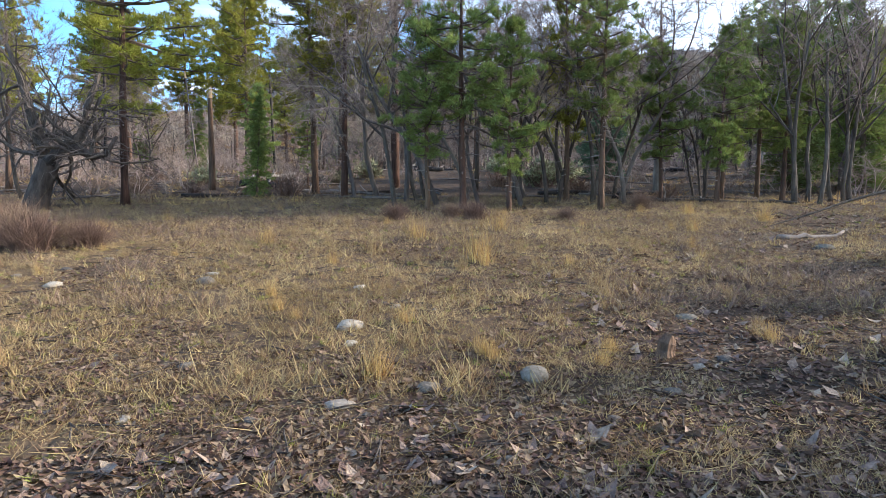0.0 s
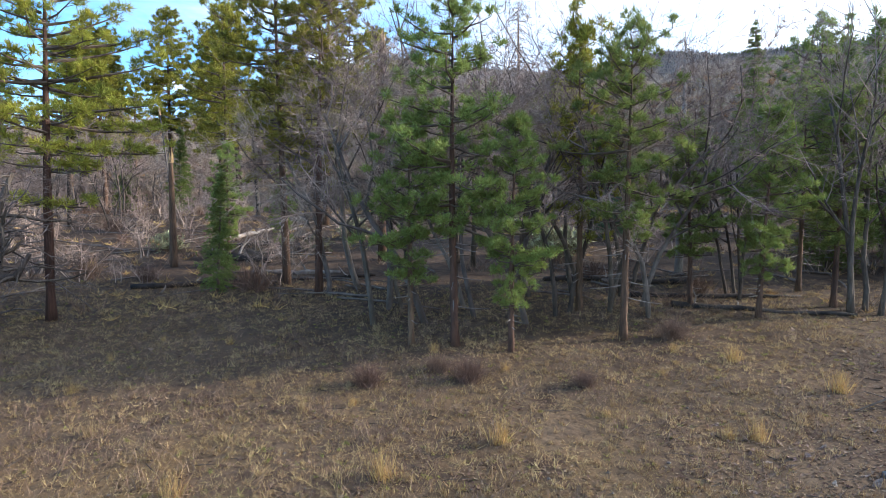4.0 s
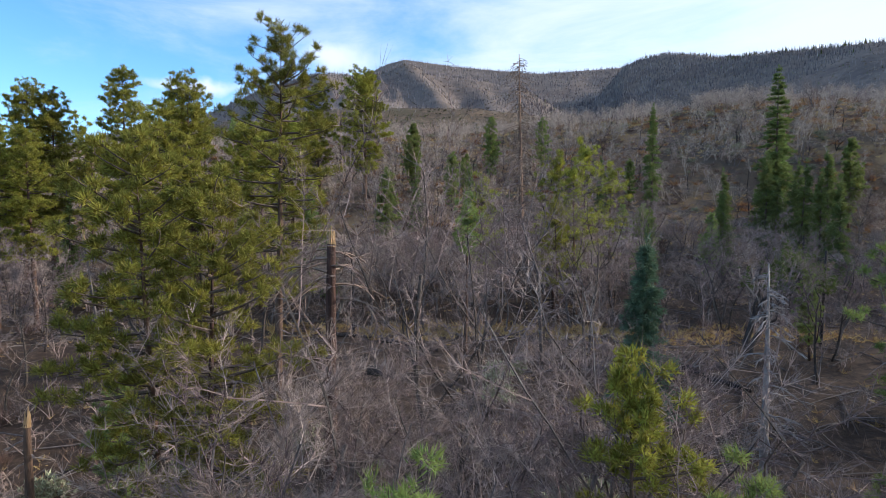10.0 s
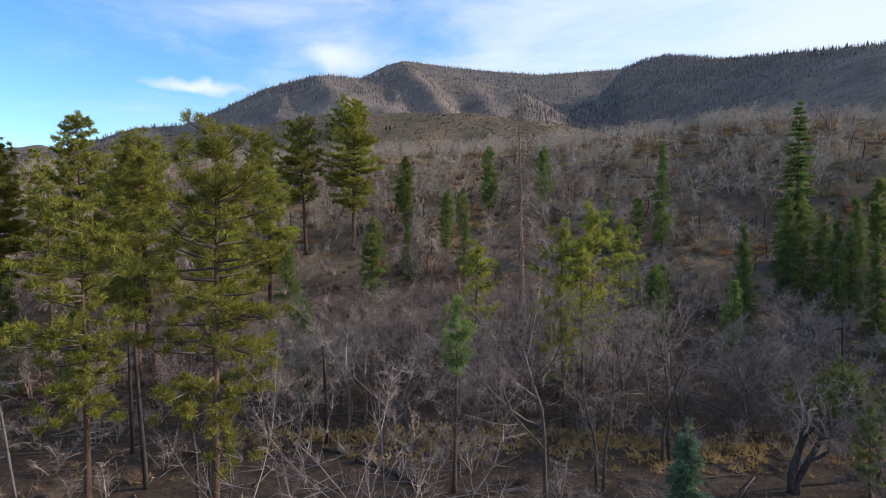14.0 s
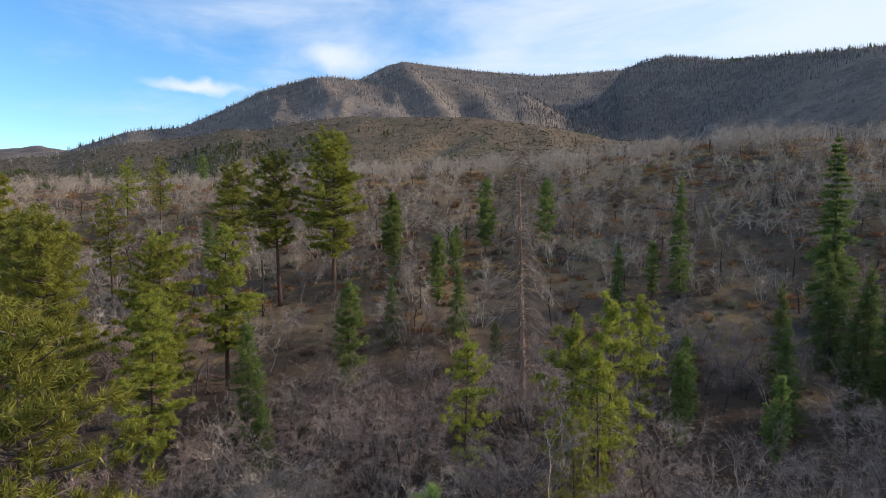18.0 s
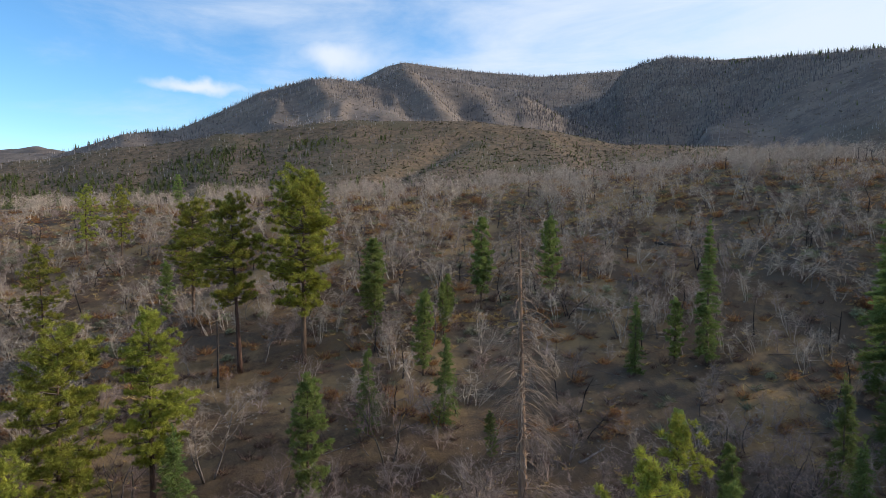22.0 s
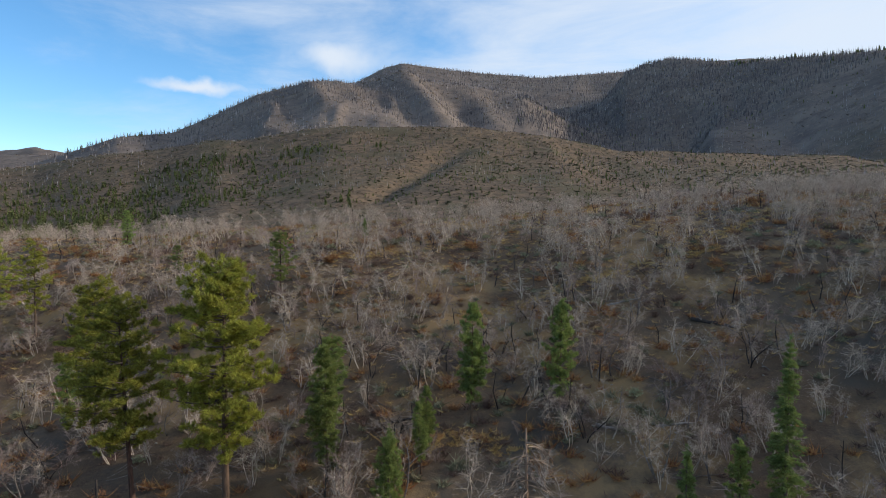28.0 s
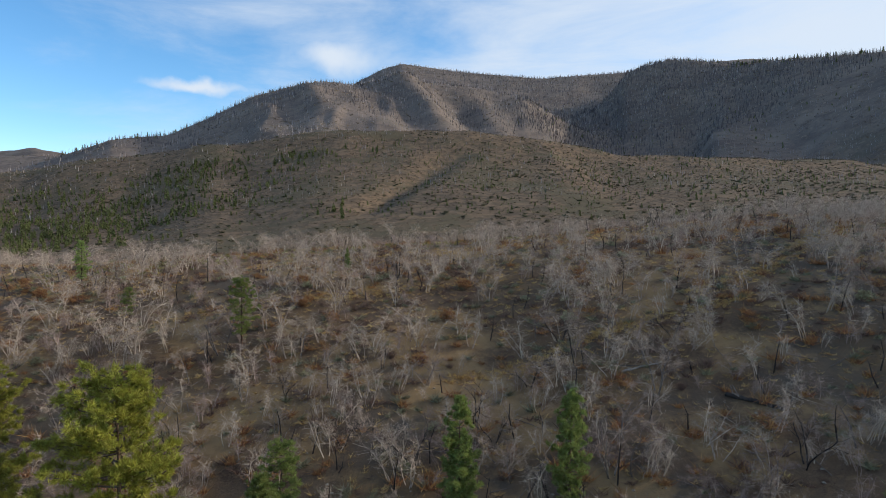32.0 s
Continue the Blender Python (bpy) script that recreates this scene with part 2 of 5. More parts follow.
def ground_z(x, y):
    x, y = np.asarray(x, float), np.asarray(y, float)
    near = np.interp(y, NEAR_Y, NEAR_Z)
    near = 0.5 * near + 0.25 * np.interp(y - 3, NEAR_Y, NEAR_Z) + 0.25 * np.interp(y + 3, NEAR_Y, NEAR_Z)
    rise = ease((y - 85) / 30) * (0.17 * np.clip(x - 12, 0, 60) + 0.06 * np.clip(x, -90, 0))
    rise = rise * (1 - 0.35 * ease((y - 125) / 50))
    near = near + rise + ease((y - 30) / 40) * 0.02 * np.clip(x, -60, 0)
    near = near + 0.10 * fractal(x / 3.1, y / 3.1, 3, 5) + ease((y - 25) / 40) * 0.9 * fractal(x / 17, y / 17, 3, 9)
    if np.all(y < HUB[1] + 112):
        return near
    depth = np.maximum(y - HUB[1], 60)
    u = np.clip((x - HUB[0]) / depth, -0.82, 0.9)
    table = np.array(FAR_S)
    i = np.clip(np.searchsorted(FAR_D, depth) - 1, 0, len(FAR_D) - 2)
    j = np.clip(np.searchsorted(FAR_U, u) - 1, 0, len(FAR_U) - 2)
    a = np.clip((depth - FAR_D[i]) / (FAR_D[i + 1] - FAR_D[i]), 0, 1)
    b = ease((u - FAR_U[j]) / (FAR_U[j + 1] - FAR_U[j]))
    s = (table[i, j] * (1 - b) + table[i, j + 1] * b) * (1 - a) + (table[i + 1, j] * (1 - b) + table[i + 1, j + 1] * b) * a
    far = HUB[2] + np.minimum(depth, 900) * s / 1000
    gully = np.abs(fractal(x / 130 + 0.4 * fractal(x / 60, y / 60, 2, 3), y / 420, 3, 21))
    far = far + ease((depth - 170) / 200) * np.minimum(depth, 900) * (0.008 * fractal(x / 90, y / 90, 3, 11) - 0.030 * gully * ease((depth - 250) / 300) + 0.004)
    far = far - 5 * np.exp(-(((x - HUB[0]) / depth - 0.04 + (480 - depth) / 150 * 0.13) / 0.03) ** 2) * ease((depth - 270) / 60) * ease((500 - depth) / 60)
    # mountains: crests joined softly, with gullies and spurs running down their faces
    wide = (x - HUB[0]) / depth
    total = np.exp(np.clip((far - 300) / 14, -60, 60))
    for ridge in (BURNT_RIDGE, PEAK, DARK_RIDGE, FAR_RANGE):
        d, z = ridge_line(ridge, wide)
        down = np.sqrt((d - depth) ** 2 + 900) - 30
        face = z - np.where(depth < d, ridge[3], ridge[4]) * down
        bend = 0.9 * fractal(x / 330, y / 330, 2, 15)
        side = fractal(wide * 7 + bend, depth / 520 + 0.5 * bend, 3, 23)
        face = face - (np.abs(side) - 0.16) * 34 * ease(down / 300) + 8 * ease(down / 90) * fractal(x / 85, y / 120, 3, 61)
        if ridge is BURNT_RIDGE:
            line = -0.077 + (1350 - depth) / 450 * 0.073
            hold = ease((1340 - depth) / 80) * ease((depth - 800) / 150)
            face = face + hold * (20 * np.exp(-((wide - line) / 0.028) ** 2) - 22 * ease((1280 - depth) / 120) * np.exp(-((wide - line - 0.065) / 0.034) ** 2) - 12 * np.exp(-((wide - line + 0.07) / 0.04) ** 2)
                                  + 14 * ease((1200 - depth) / 150) * np.exp(-((wide - line + 0.19) / 0.03) ** 2) - 16 * np.exp(-((wide - line - 0.14) / 0.03) ** 2))
        total = total + np.exp(np.clip((face - 300) / 14, -60, 60))
    far = 300 + 14 * np.log(total)
    w = ease((depth - 112) / 40)
    return near * (1 - w) + far * w


# ---- builders ----
class Shape:
    """Gathers points and faces of one mesh."""

    def __init__(self):
        self.v, self.f, self.n = [], [], 0

    def add(self, verts, faces):
        self.v.append(np.asarray(verts, float))
        self.f.extend([tuple(i + self.n for i in q) for q in faces])
        self.n += len(verts)

    def tube(self, pts, radii, sides, cap=True):
        pts = np.asarray(pts, float)
        n = len(pts)
        d = np.gradient(pts, axis=0)
        d /= np.linalg.norm(d, axis=1)[:, None] + 1e-9
        ref = np.where(np.abs(d[:, 2:3]) > 0.9, [[1.0, 0, 0]], [[0, 0, 1.0]])
        a = np.cross(d, ref)
        a /= np.linalg.norm(a, axis=1)[:, None] + 1e-9
        b = np.cross(d, a)
        ang = np.arange(sides) * 2 * np.pi / sides
        ring = a[:, None, :] * np.cos(ang)[None, :, None] + b[:, None, :] * np.sin(ang)[None, :, None]
        verts = (pts[:, None, :] + ring * np.asarray(radii)[:, None, None]).reshape(-1, 3)
        faces = [(i * sides + k, i * sides + (k + 1) % sides, (i + 1) * sides + (k + 1) % sides, (i + 1) * sides + k)
                 for i in range(n - 1) for k in range(sides)]
        if cap:
            faces.append(tuple(range(sides))[::-1])
            faces.append(tuple((n - 1) * sides + k for k in range(sides)))
        self.add(verts, faces)

    def slivers(self, base, tip, width, rng):
        """Thin three-cornered blades from base to tip."""
        d = tip - base
        side = np.cross(d, rng.normal(size=d.shape))
        side /= np.linalg.norm(side, axis=1)[:, None] + 1e-9
        w = np.asarray(width).reshape(-1, 1) if np.ndim(width) else width
        verts = np.stack([base - side * w, base + side * w, tip], axis=1).reshape(-1, 3)
        m = len(base)
        self.add(verts, [(3 * i, 3 * i + 1, 3 * i + 2) for i in range(m)])

    def mesh(self, name, mat, smooth=False):
        me = bpy.data.meshes.new(name)
        me.from_pydata(np.concatenate(self.v).tolist() if self.v else [], [], self.f)
        me.materials.append(mat)
        if smooth:
            me.shade_smooth()
        me.update()
        return me


def part(name, shape, mat, parent, label="", smooth=False, kind=""):
    ob = new(name, shape.mesh(name, mat, smooth))
    ob.parent = parent
    return tagged(ob, label, kind=kind)


def thing(name, label, category, group="", kind=""):
    return tagged(new(name), label, category, group, kind)


def hide_away(ob):
    """Puts a pattern tree away: it is removed once its copies stand."""
    for o in (*ob.children_recursive, ob):
        bpy.data.objects.remove(o)


def spray(shape, at, axis, count, length, width, rng, spread=0.8):
    """A tuft of needles at each place."""
    n = len(at)
    d = np.repeat(axis, count, axis=0) + rng.normal(size=(n * count, 3)) * spread
    d /= np.linalg.norm(d, axis=1)[:, None] + 1e-9
    base = np.repeat(at, count, axis=0) + rng.normal(size=(n * count, 3)) * length * 0.18
    shape.slivers(base, base + d * (length * rng.uniform(0.6, 1.2, (n * count, 1))), width, rng)


def trunk_line(h, bend, rng, n=12):
    z = np.linspace(0, h, n)
    a, b = rng.uniform(0, 6.28, 2)
    x = bend * h * (np.sin(z / h * 2.2 + a) - np.sin(a))
    y = bend * h * (np.sin(z / h * 2.0 + b) - np.sin(b))
    return np.c_[x, y, z]


def pine(h, bare, reach, seed, label, dens=1.0, young=False, needles=None, blade=(0.27, 0.021, 12), gap=0.5):
    """A pine: straight trunk, level limbs in loose whorls, needles in separate rounded clumps along the limbs."""
    rng = np.random.default_rng(seed)
    tree = thing("pine_tree", label, "tree")
    line = trunk_line(h, 0.010, rng, 14)
    r0 = (0.0125 if h > 14 else 0.0095) * h + 0.03
    rad = r0 * np.clip(1 - np.linspace(0, 1, 14) ** 1.2, 0.03, 1) * (1 + 0.06 * rng.normal(size=14))
    rad[0] *= 1.25
    s = Shape()
    s.tube(line, rad, 9)
    part("trunk", s, PINE_BARK, tree, "furrowed orange-brown bark, charred in places", True)
    limbs, crown, dead = Shape(), Shape(), Shape()
    z = bare * h
    size, width, count = blade
    lopside = rng.uniform(0, 6.28)
    while z < h * 0.985:
        f = (z - bare * h) / (h - bare * h)
        full = (0.42 + 1.1 * f) if f < 0.3 else (0.98 * (1 - f) ** 0.55 + 0.07)
        turn = rng.uniform(0, 6.28)
        for k in range(rng.integers(3, 6)):
            az = turn + k * 1.4 + rng.normal() * 0.3
            length = reach * full * rng.uniform(0.6, 1.12) * (1 + 0.18 * math.cos(az - lopside)) * (1 + 0.4 * float(value_noise(az * 0.9, f * 5.0, seed)))
            if rng.random() < 0.12:
                length *= 0.45
            rise = -0.22 + 0.62 * f + rng.normal() * 0.15
            t = np.linspace(0, 1, 5)
            out = t * length
            up = out * rise + length * 0.16 * t ** 2.2
            c = [np.interp(z, line[:, 2], line[:, 0]), np.interp(z, line[:, 2], line[:, 1])]
            wob = np.cumsum(rng.normal(size=5) * 0.04 * length)
            pts = np.c_[c[0] + out * np.cos(az) - wob * np.sin(az), c[1] + out * np.sin(az) + wob * np.cos(az), z + rng.normal() * 0.55 * gap + up]
            limbs.tube(pts, np.linspace(0.017 * length + 0.012, 0.008, 5), 4, False)
            # rounded clumps of needles on short side shoots, thickest towards the limb's end
            nodes = max(2, int(length * 1.55 * dens + 0.8))
            tt = np.clip(np.linspace(0.28, 1.0, nodes) + rng.normal(size=nodes) * 0.07, 0.28, 1.03)
            on = np.c_[np.interp(tt, t, pts[:, 0]), np.interp(tt, t, pts[:, 1]), np.interp(tt, t, pts[:, 2])]
            side = np.where(np.arange(nodes) % 2, 1, -1) * rng.uniform(0.2, 1.0, nodes) * (0.34 * length * (1.08 - tt) + 0.14)
            hub = on + np.c_[-np.sin(az) * side + np.cos(az) * np.abs(side) * 0.4, np.cos(az) * side + np.sin(az) * np.abs(side) * 0.4, rng.uniform(0.04, 0.22, nodes)]
            for a, b in zip(on, hub):
                limbs.tube([a, b], [0.011, 0.006], 3, False)
            m = 9
            pad = size * 0.78 * rng.uniform(0.7, 1.25, (nodes, 1))
            ball = rng.normal(size=(nodes * m, 3))
            ball /= np.linalg.norm(ball, axis=1)[:, None]
            at = np.repeat(hub, m, axis=0) + ball * np.repeat(pad, m, axis=0) * rng.uniform(0.35, 1.0, (nodes * m, 1)) * [1, 1, 0.62]
            axis = ball * 0.6 + [np.cos(az) * 0.2, np.sin(az) * 0.2, 0.42]
            spray(crown, at, axis, count, size * 0.85, width, rng, 0.5)
        z += rng.uniform(0.7, 1.3) * gap
    top = line[-1] + rng.normal(size=(10, 3)) * [0.12, 0.12, 0.25]
    spray(crown, top, np.tile([0, 0, 1.0], (10, 1)), count, size, width, rng)
    zz = rng.uniform(0.12, max(bare, 0.16), 16 if not young else 6) * h
    for q in zz:
        az, length = rng.uniform(0, 6.28), rng.uniform(0.25, 0.6) * reach * 0.8
        t = np.linspace(0, 1, 4)
        c = [np.interp(q, line[:, 2], line[:, 0]), np.interp(q, line[:, 2], line[:, 1])]
        pts = np.c_[c[0] + t * length * np.cos(az), c[1] + t * length * np.sin(az), q - 0.25 * length * t + 0.12 * length * t ** 2]
        dead.tube(pts, np.linspace(0.022, 0.006, 4), 3, False)
    part("branchwork", limbs, LIMB_BARK, tree, kind="stuff")
    part("dead_branchwork", dead, GREY_WOOD, tree, "bare grey dead lower branches", kind="stuff")
    part("crown", crown, needles or PINE_NEEDLES, tree, "long green needles in open tufts", kind="stuff")
    return tree


def fir(h, reach, seed, label, mat=None, skirt=0.06, dens=1.0, blade=(0.22, 0.019)):
    """A young fir: a dense narrow cone of drooping sprays nearly down to the ground."""
    rng = np.random.default_rng(seed)
    tree = thing("fir_tree", label, "tree")
    line = trunk_line(h, 0.006, rng, 9)
    s = Shape()
    s.tube(line, (0.012 * h + 0.02) * np.linspace(1, 0.04, 9), 7)
    part("trunk", s, LIMB_BARK, tree, "", True)
    limbs, crown = Shape(), Shape()
    z = skirt * h
    while z < h * 0.98:
        f = (z - skirt * h) / (h * (1 - skirt))
        full = min(1.0, 0.65 + 2 * f) * (1 - f) ** 0.85 + 0.04
        for k in range(rng.integers(4, 7)):
            length = reach * full * rng.uniform(0.7, 1.15)
            az = rng.uniform(0, 2 * np.pi)
            t = np.linspace(0, 1, 4)
            pts = np.c_[t * length * np.cos(az), t * length * np.sin(az), z + length * (0.1 * t - 0.42 * t ** 1.6 + 0.5 * f * t)]
            limbs.tube(pts, np.linspace(0.012, 0.004, 4), 3, False)
            m = max(4, int((length * 13 + 3) * dens))
            tt = rng.uniform(0.12, 1.0, m)
            base = np.c_[np.interp(tt, t, pts[:, 0]), np.interp(tt, t, pts[:, 1]), np.interp(tt, t, pts[:, 2])]
            at = base + rng.normal(size=(m, 3)) * [0.10, 0.10, 0.05] * (0.6 + length * 0.5)
            axis = np.tile([np.cos(az), np.sin(az), -0.05], (m, 1))
            spray(crown, at, axis, 7, blade[0], blade[1], rng, 0.6)
        z += h * rng.uniform(0.02, 0.032)
    tip = line[-1] + rng.normal(size=(6, 3)) * [0.05, 0.05, 0.2]
    spray(crown, tip, np.tile([0, 0, 1.0], (6, 1)), 7, 0.3, 0.02, rng, 0.4)
    part("branchwork", limbs, LIMB_BARK, tree, kind="stuff")
    part("crown", crown, mat or FIR_NEEDLES, tree, "short dark green needles in dense drooping sprays", kind="stuff")
    return tree


def branch_out(shapes, rng, p, d, length, r, level, last, droop, kink):
    """Grows one limb and, from it, the smaller ones."""
    n = (7, 6, 5, 4, 3)[level]
    pts, dirs = [p], [d]
    step = length / (n - 1)
    for k in range(n - 1):
        d = d + rng.normal(size=3) * kink + np.array([0, 0, droop[level]])
        d = d / np.linalg.norm(d)
        p = p + d * step
        pts.append(p)
        dirs.append(d)
    radii = np.linspace(r, r * (0.45 if level < last else 0.15), n)
    shapes[min(level, 2)].tube(pts, radii, (7, 4, 3, 3, 3)[level], level == 0)
    if level == last:
        return
    count = (0, rng.integers(4, 6), rng.integers(4, 6), rng.integers(3, 5), 0)[level + 1]
    for k in range(count):
        u = (k + rng.uniform(0.2, 1.0)) / count * (0.72 if level else 0.6) + (0.28 if level else 0.38)
        i = min(int(u * (n - 1)), n - 2)
        at = pts[i] + (pts[i + 1] - pts[i]) * (u * (n - 1) - i)
        side = rng.normal(size=3)
        side -= dirs[i] * (side @ dirs[i])
        side /= np.linalg.norm(side)
        nd = dirs[i] * rng.uniform(0.5, 0.9) + side * rng.uniform(0.6, 1.0)
        nd /= np.linalg.norm(nd)
        branch_out(shapes, rng, at, nd, length * rng.uniform(0.42, 0.68), max(radii[i] * rng.uniform(0.5, 0.66), 0.0075), level + 1, last, droop, kink)


def bare_tree(h, seed, label, trunk_mat, twig_mat, stems=1, lean=0.15, kink=0.14, twigs=True, thick=0.0085, name="bare_oak", droop=(0.02, 0.05, 0.02, -0.02, -0.03)):
    """A leafless tree with crooked limbs and a haze of twigs."""
    rng = np.random.default_rng(seed)
    tree = thing(name, label, "tree")
    shapes = [Shape(), Shape(), Shape()]
    for k in range(stems):
        az = rng.uniform(0, 6.28)
        tilt = lean * rng.uniform(0.5, 1.5) * (1 if stems == 1 else 1.6)
        d = np.array([math.cos(az) * tilt, math.sin(az) * tilt, 1.0])
        p = np.array([math.cos(az), math.sin(az), 0]) * (0.0 if stems == 1 else 0.18 + 0.02 * h)
        branch_out(shapes, rng, p - [0, 0, 0.15], d / np.linalg.norm(d), h * rng.uniform(0.55, 0.7), thick * h + 0.02, 0, 3, droop, kink)
    if twigs:
        # fine twigs round the ends of the branches
        ends = np.concatenate(shapes[2].v)
        pick = ends[rng.integers(0, len(ends), int(2200 + 240 * h) if stems == 1 else 4400)]
        out = pick - ends.mean(axis=0)
        out /= np.linalg.norm(out, axis=1)[:, None] + 1e-9
        d = rng.normal(size=pick.shape) * 0.5 + out * 0.75 + [0, 0, 0.12]
        d /= np.linalg.norm(d, axis=1)[:, None]
        shapes[2].slivers(pick, pick + d * rng.uniform(0.15, 0.035 * h + 0.22, (len(pick), 1)), 0.0042 if h < 10 else 0.006, rng)
    part("trunk", shapes[0], trunk_mat, tree, "", True)
    part("branchwork", shapes[1], trunk_mat, tree, kind="stuff")
    part("twig_crown", shapes[2], twig_mat, tree, "haze of fine bare twigs", kind="stuff")
    return tree


def snag(h, seed, label, mat, branch_mat, branches=60, reach=2.4, broken=False, start=0.15, r0=None, droop=0.55):
    """A standing dead conifer: a bare pole with drooping dead branches."""
    rng = np.random.default_rng(seed)
    tree = thing("dead_snag", label, "dead tree")
    line = trunk_line(h, 0.008, rng, 12)
    r = (r0 or 0.012 * h + 0.03) * (np.linspace(1, 0.6, 12) if broken else 1 - 0.92 * np.linspace(0, 1, 12) ** 1.5) * (1 + 0.05 * rng.normal(size=12))
    s = Shape()
    s.tube(line, r, 9)
    part("trunk", s, mat, tree, "", True)
    if broken and mat is not CHAR_WOOD:
        s = Shape()
        for k in range(9):
            a = k * 0.7
            b = line[-1] + np.array([math.cos(a), math.sin(a), 0]) * r[-1] * 0.7
            s.tube([b - [0, 0, 0.1], b + [0.02, 0.02, rng.uniform(0.1, 0.55)]], [0.05, 0.01], 4)
        part("splintered_top", s, FRESH_WOOD, tree, "pale splintered broken top", kind="stuff")
    s = Shape()
    for k in range(branches):
        q = h * (start + (0.98 - start) * rng.uniform() ** 0.8)
        f = q / h
        length = reach * (1.05 - f) ** 0.52 * rng.uniform(0.3, 1.1) if not broken else reach * rng.uniform(0.4, 1.1)
        az = rng.uniform(0, 6.28)
        t = np.linspace(0, 1, 6)
        c = np.array([np.interp(q, line[:, 2], line[:, 0]), np.interp(q, line[:, 2], line[:, 1])])
        wob = np.cumsum(rng.normal(size=6)) * 0.05 * length
        pts = np.c_[c[0] + t * length * np.cos(az) - wob * np.sin(az), c[1] + t * length * np.sin(az) + wob * np.cos(az),
                    q + length * (rng.uniform(-0.05, 0.25) * t - droop * rng.uniform(0.35, 1.15) * t ** 2)]
        s.tube(pts, np.linspace(0.013 * length + 0.017, 0.012, 6), 4, False)
        for j in range(5):
            u = rng.uniform(0.3, 1)
            p = np.array([np.interp(u, t, pts[:, a]) for a in range(3)])
            d = np.array([np.cos(az + rng.normal() * 0.9), np.sin(az + rng.normal() * 0.9), -0.4 + 0.4 * rng.normal()])
            s.tube([p, p + d * length * 0.16, p + d * length * 0.32 + [0, 0, -0.05 * length]], [0.018, 0.013, 0.008], 3, False)
    part("dead_branchwork", s, branch_mat, tree, "bare drooping grey branches", kind="stuff")
    return tree


def shrub(h, seed, label, name, mat, leafy=False, count=160, fine=1.0):
    """A low bush of upright stems, or a rounded grey-leaved one."""
    rng = np.random.default_rng(seed)
    bush = thing(name, label, "bush")
    s = Shape()
    d = rng.normal(size=(count, 3)) * [0.55, 0.55, 0.25] + [0, 0, 1]
    d /= np.linalg.norm(d, axis=1)[:, None]
    base = rng.normal(size=(count, 3)) * [0.16 * h, 0.16 * h, 0]
    tip = base + d * h * rng.uniform(0.5, 1.05, (count, 1))
    s.slivers(base, tip, (0.010 + 0.004 * h) * fine, rng)
    mid = base + (tip - base) * rng.uniform(0.35, 0.8, (count, 1))
    d2 = d + rng.normal(size=(count, 3)) * 0.55
    s.slivers(mid, mid + d2 * h * 0.32, (0.007 + 0.003 * h) * fine, rng)
    part("stemwork", s, BRUSH_TWIG if leafy else mat, bush, kind="stuff")
    if leafy:
        s = Shape()
        at = base + (tip - base) * rng.uniform(0.5, 1.05, (count, 1))
        spray(s, at, d, 7, 0.16 * h + 0.05, 0.016 + 0.012 * h, rng, 0.9)
        part("foliage", s, mat, bush, kind="stuff")
    return bush


def log(length, r, seed, label, mat, stubs=5):
    """A fallen trunk with broken stubs, lying along x."""
    rng = np.random.default_rng(seed)
    ob = thing("fallen_log", label, "log")
    x = np.linspace(-length / 2, length / 2, 9)
    pts = np.c_[x, 0.02 * length * np.sin(x / length * 4 + seed), r * 0.8 + 0.03 * rng.normal(size=9)]
    s = Shape()
    s.tube(pts, r * np.linspace(1.1, 0.55, 9) * (1 + 0.08 * rng.normal(size=9)), 8)
    part("stem", s, mat, ob, "", True)
    if stubs:
        s = Shape()
        for k in range(stubs):
            p = pts[rng.integers(1, 8)]
            d = np.array([rng.normal() * 0.5, rng.normal(), abs(rng.normal()) + 0.3])
            d /= np.linalg.norm(d)
            q = p + d * rng.uniform(0.3, 1.2) * r * 5
            s.tube([p, (p + q) / 2 + rng.normal(size=3) * 0.05, q], [r * 0.3, r * 0.2, r * 0.08], 5)
        part("branch_stub", s, GREY_WOOD, ob, kind="stuff")
    return ob


def rock(size, seed):
    """One worn stone, half sunk."""
    rng = np.random.default_rng(seed)
    bm = bmesh.new()
    bmesh.ops.create_icosphere(bm, subdivisions=2, radius=size)
    sq = np.array([rng.uniform(0.8, 1.3), rng.uniform(0.6, 1.0), rng.uniform(0.28, 0.48)])
    for v in bm.verts:
        k = 1 + 0.25 * noise.noise(Vector(v.co) / size * 1.3 + Vector((seed, 0, 0)))
        v.co = Vector((v.co.x * sq[0] * k, v.co.y * sq[1] * k, v.co.z * sq[2] * k))
    me = bpy.data.meshes.new("stone")
    bm.to_mesh(me)
    bm.free()
    me.materials.append(STONE)
    me.shade_smooth()
    return me


def stand(ob, x, y, turn=0.0, size=1.0, lean=(0, 0), sink=0.08, label="", group=""):
    """A copy of a pattern, set on the ground."""
    z = float(ground_z(x, y)) - sink * size
    m = pose(x, y, z, lean[0], lean[1], turn) @ Matrix.Diagonal((size, size, size, 1))
    o = copy_thing(ob, m)
    return tagged(o, label, "", group)


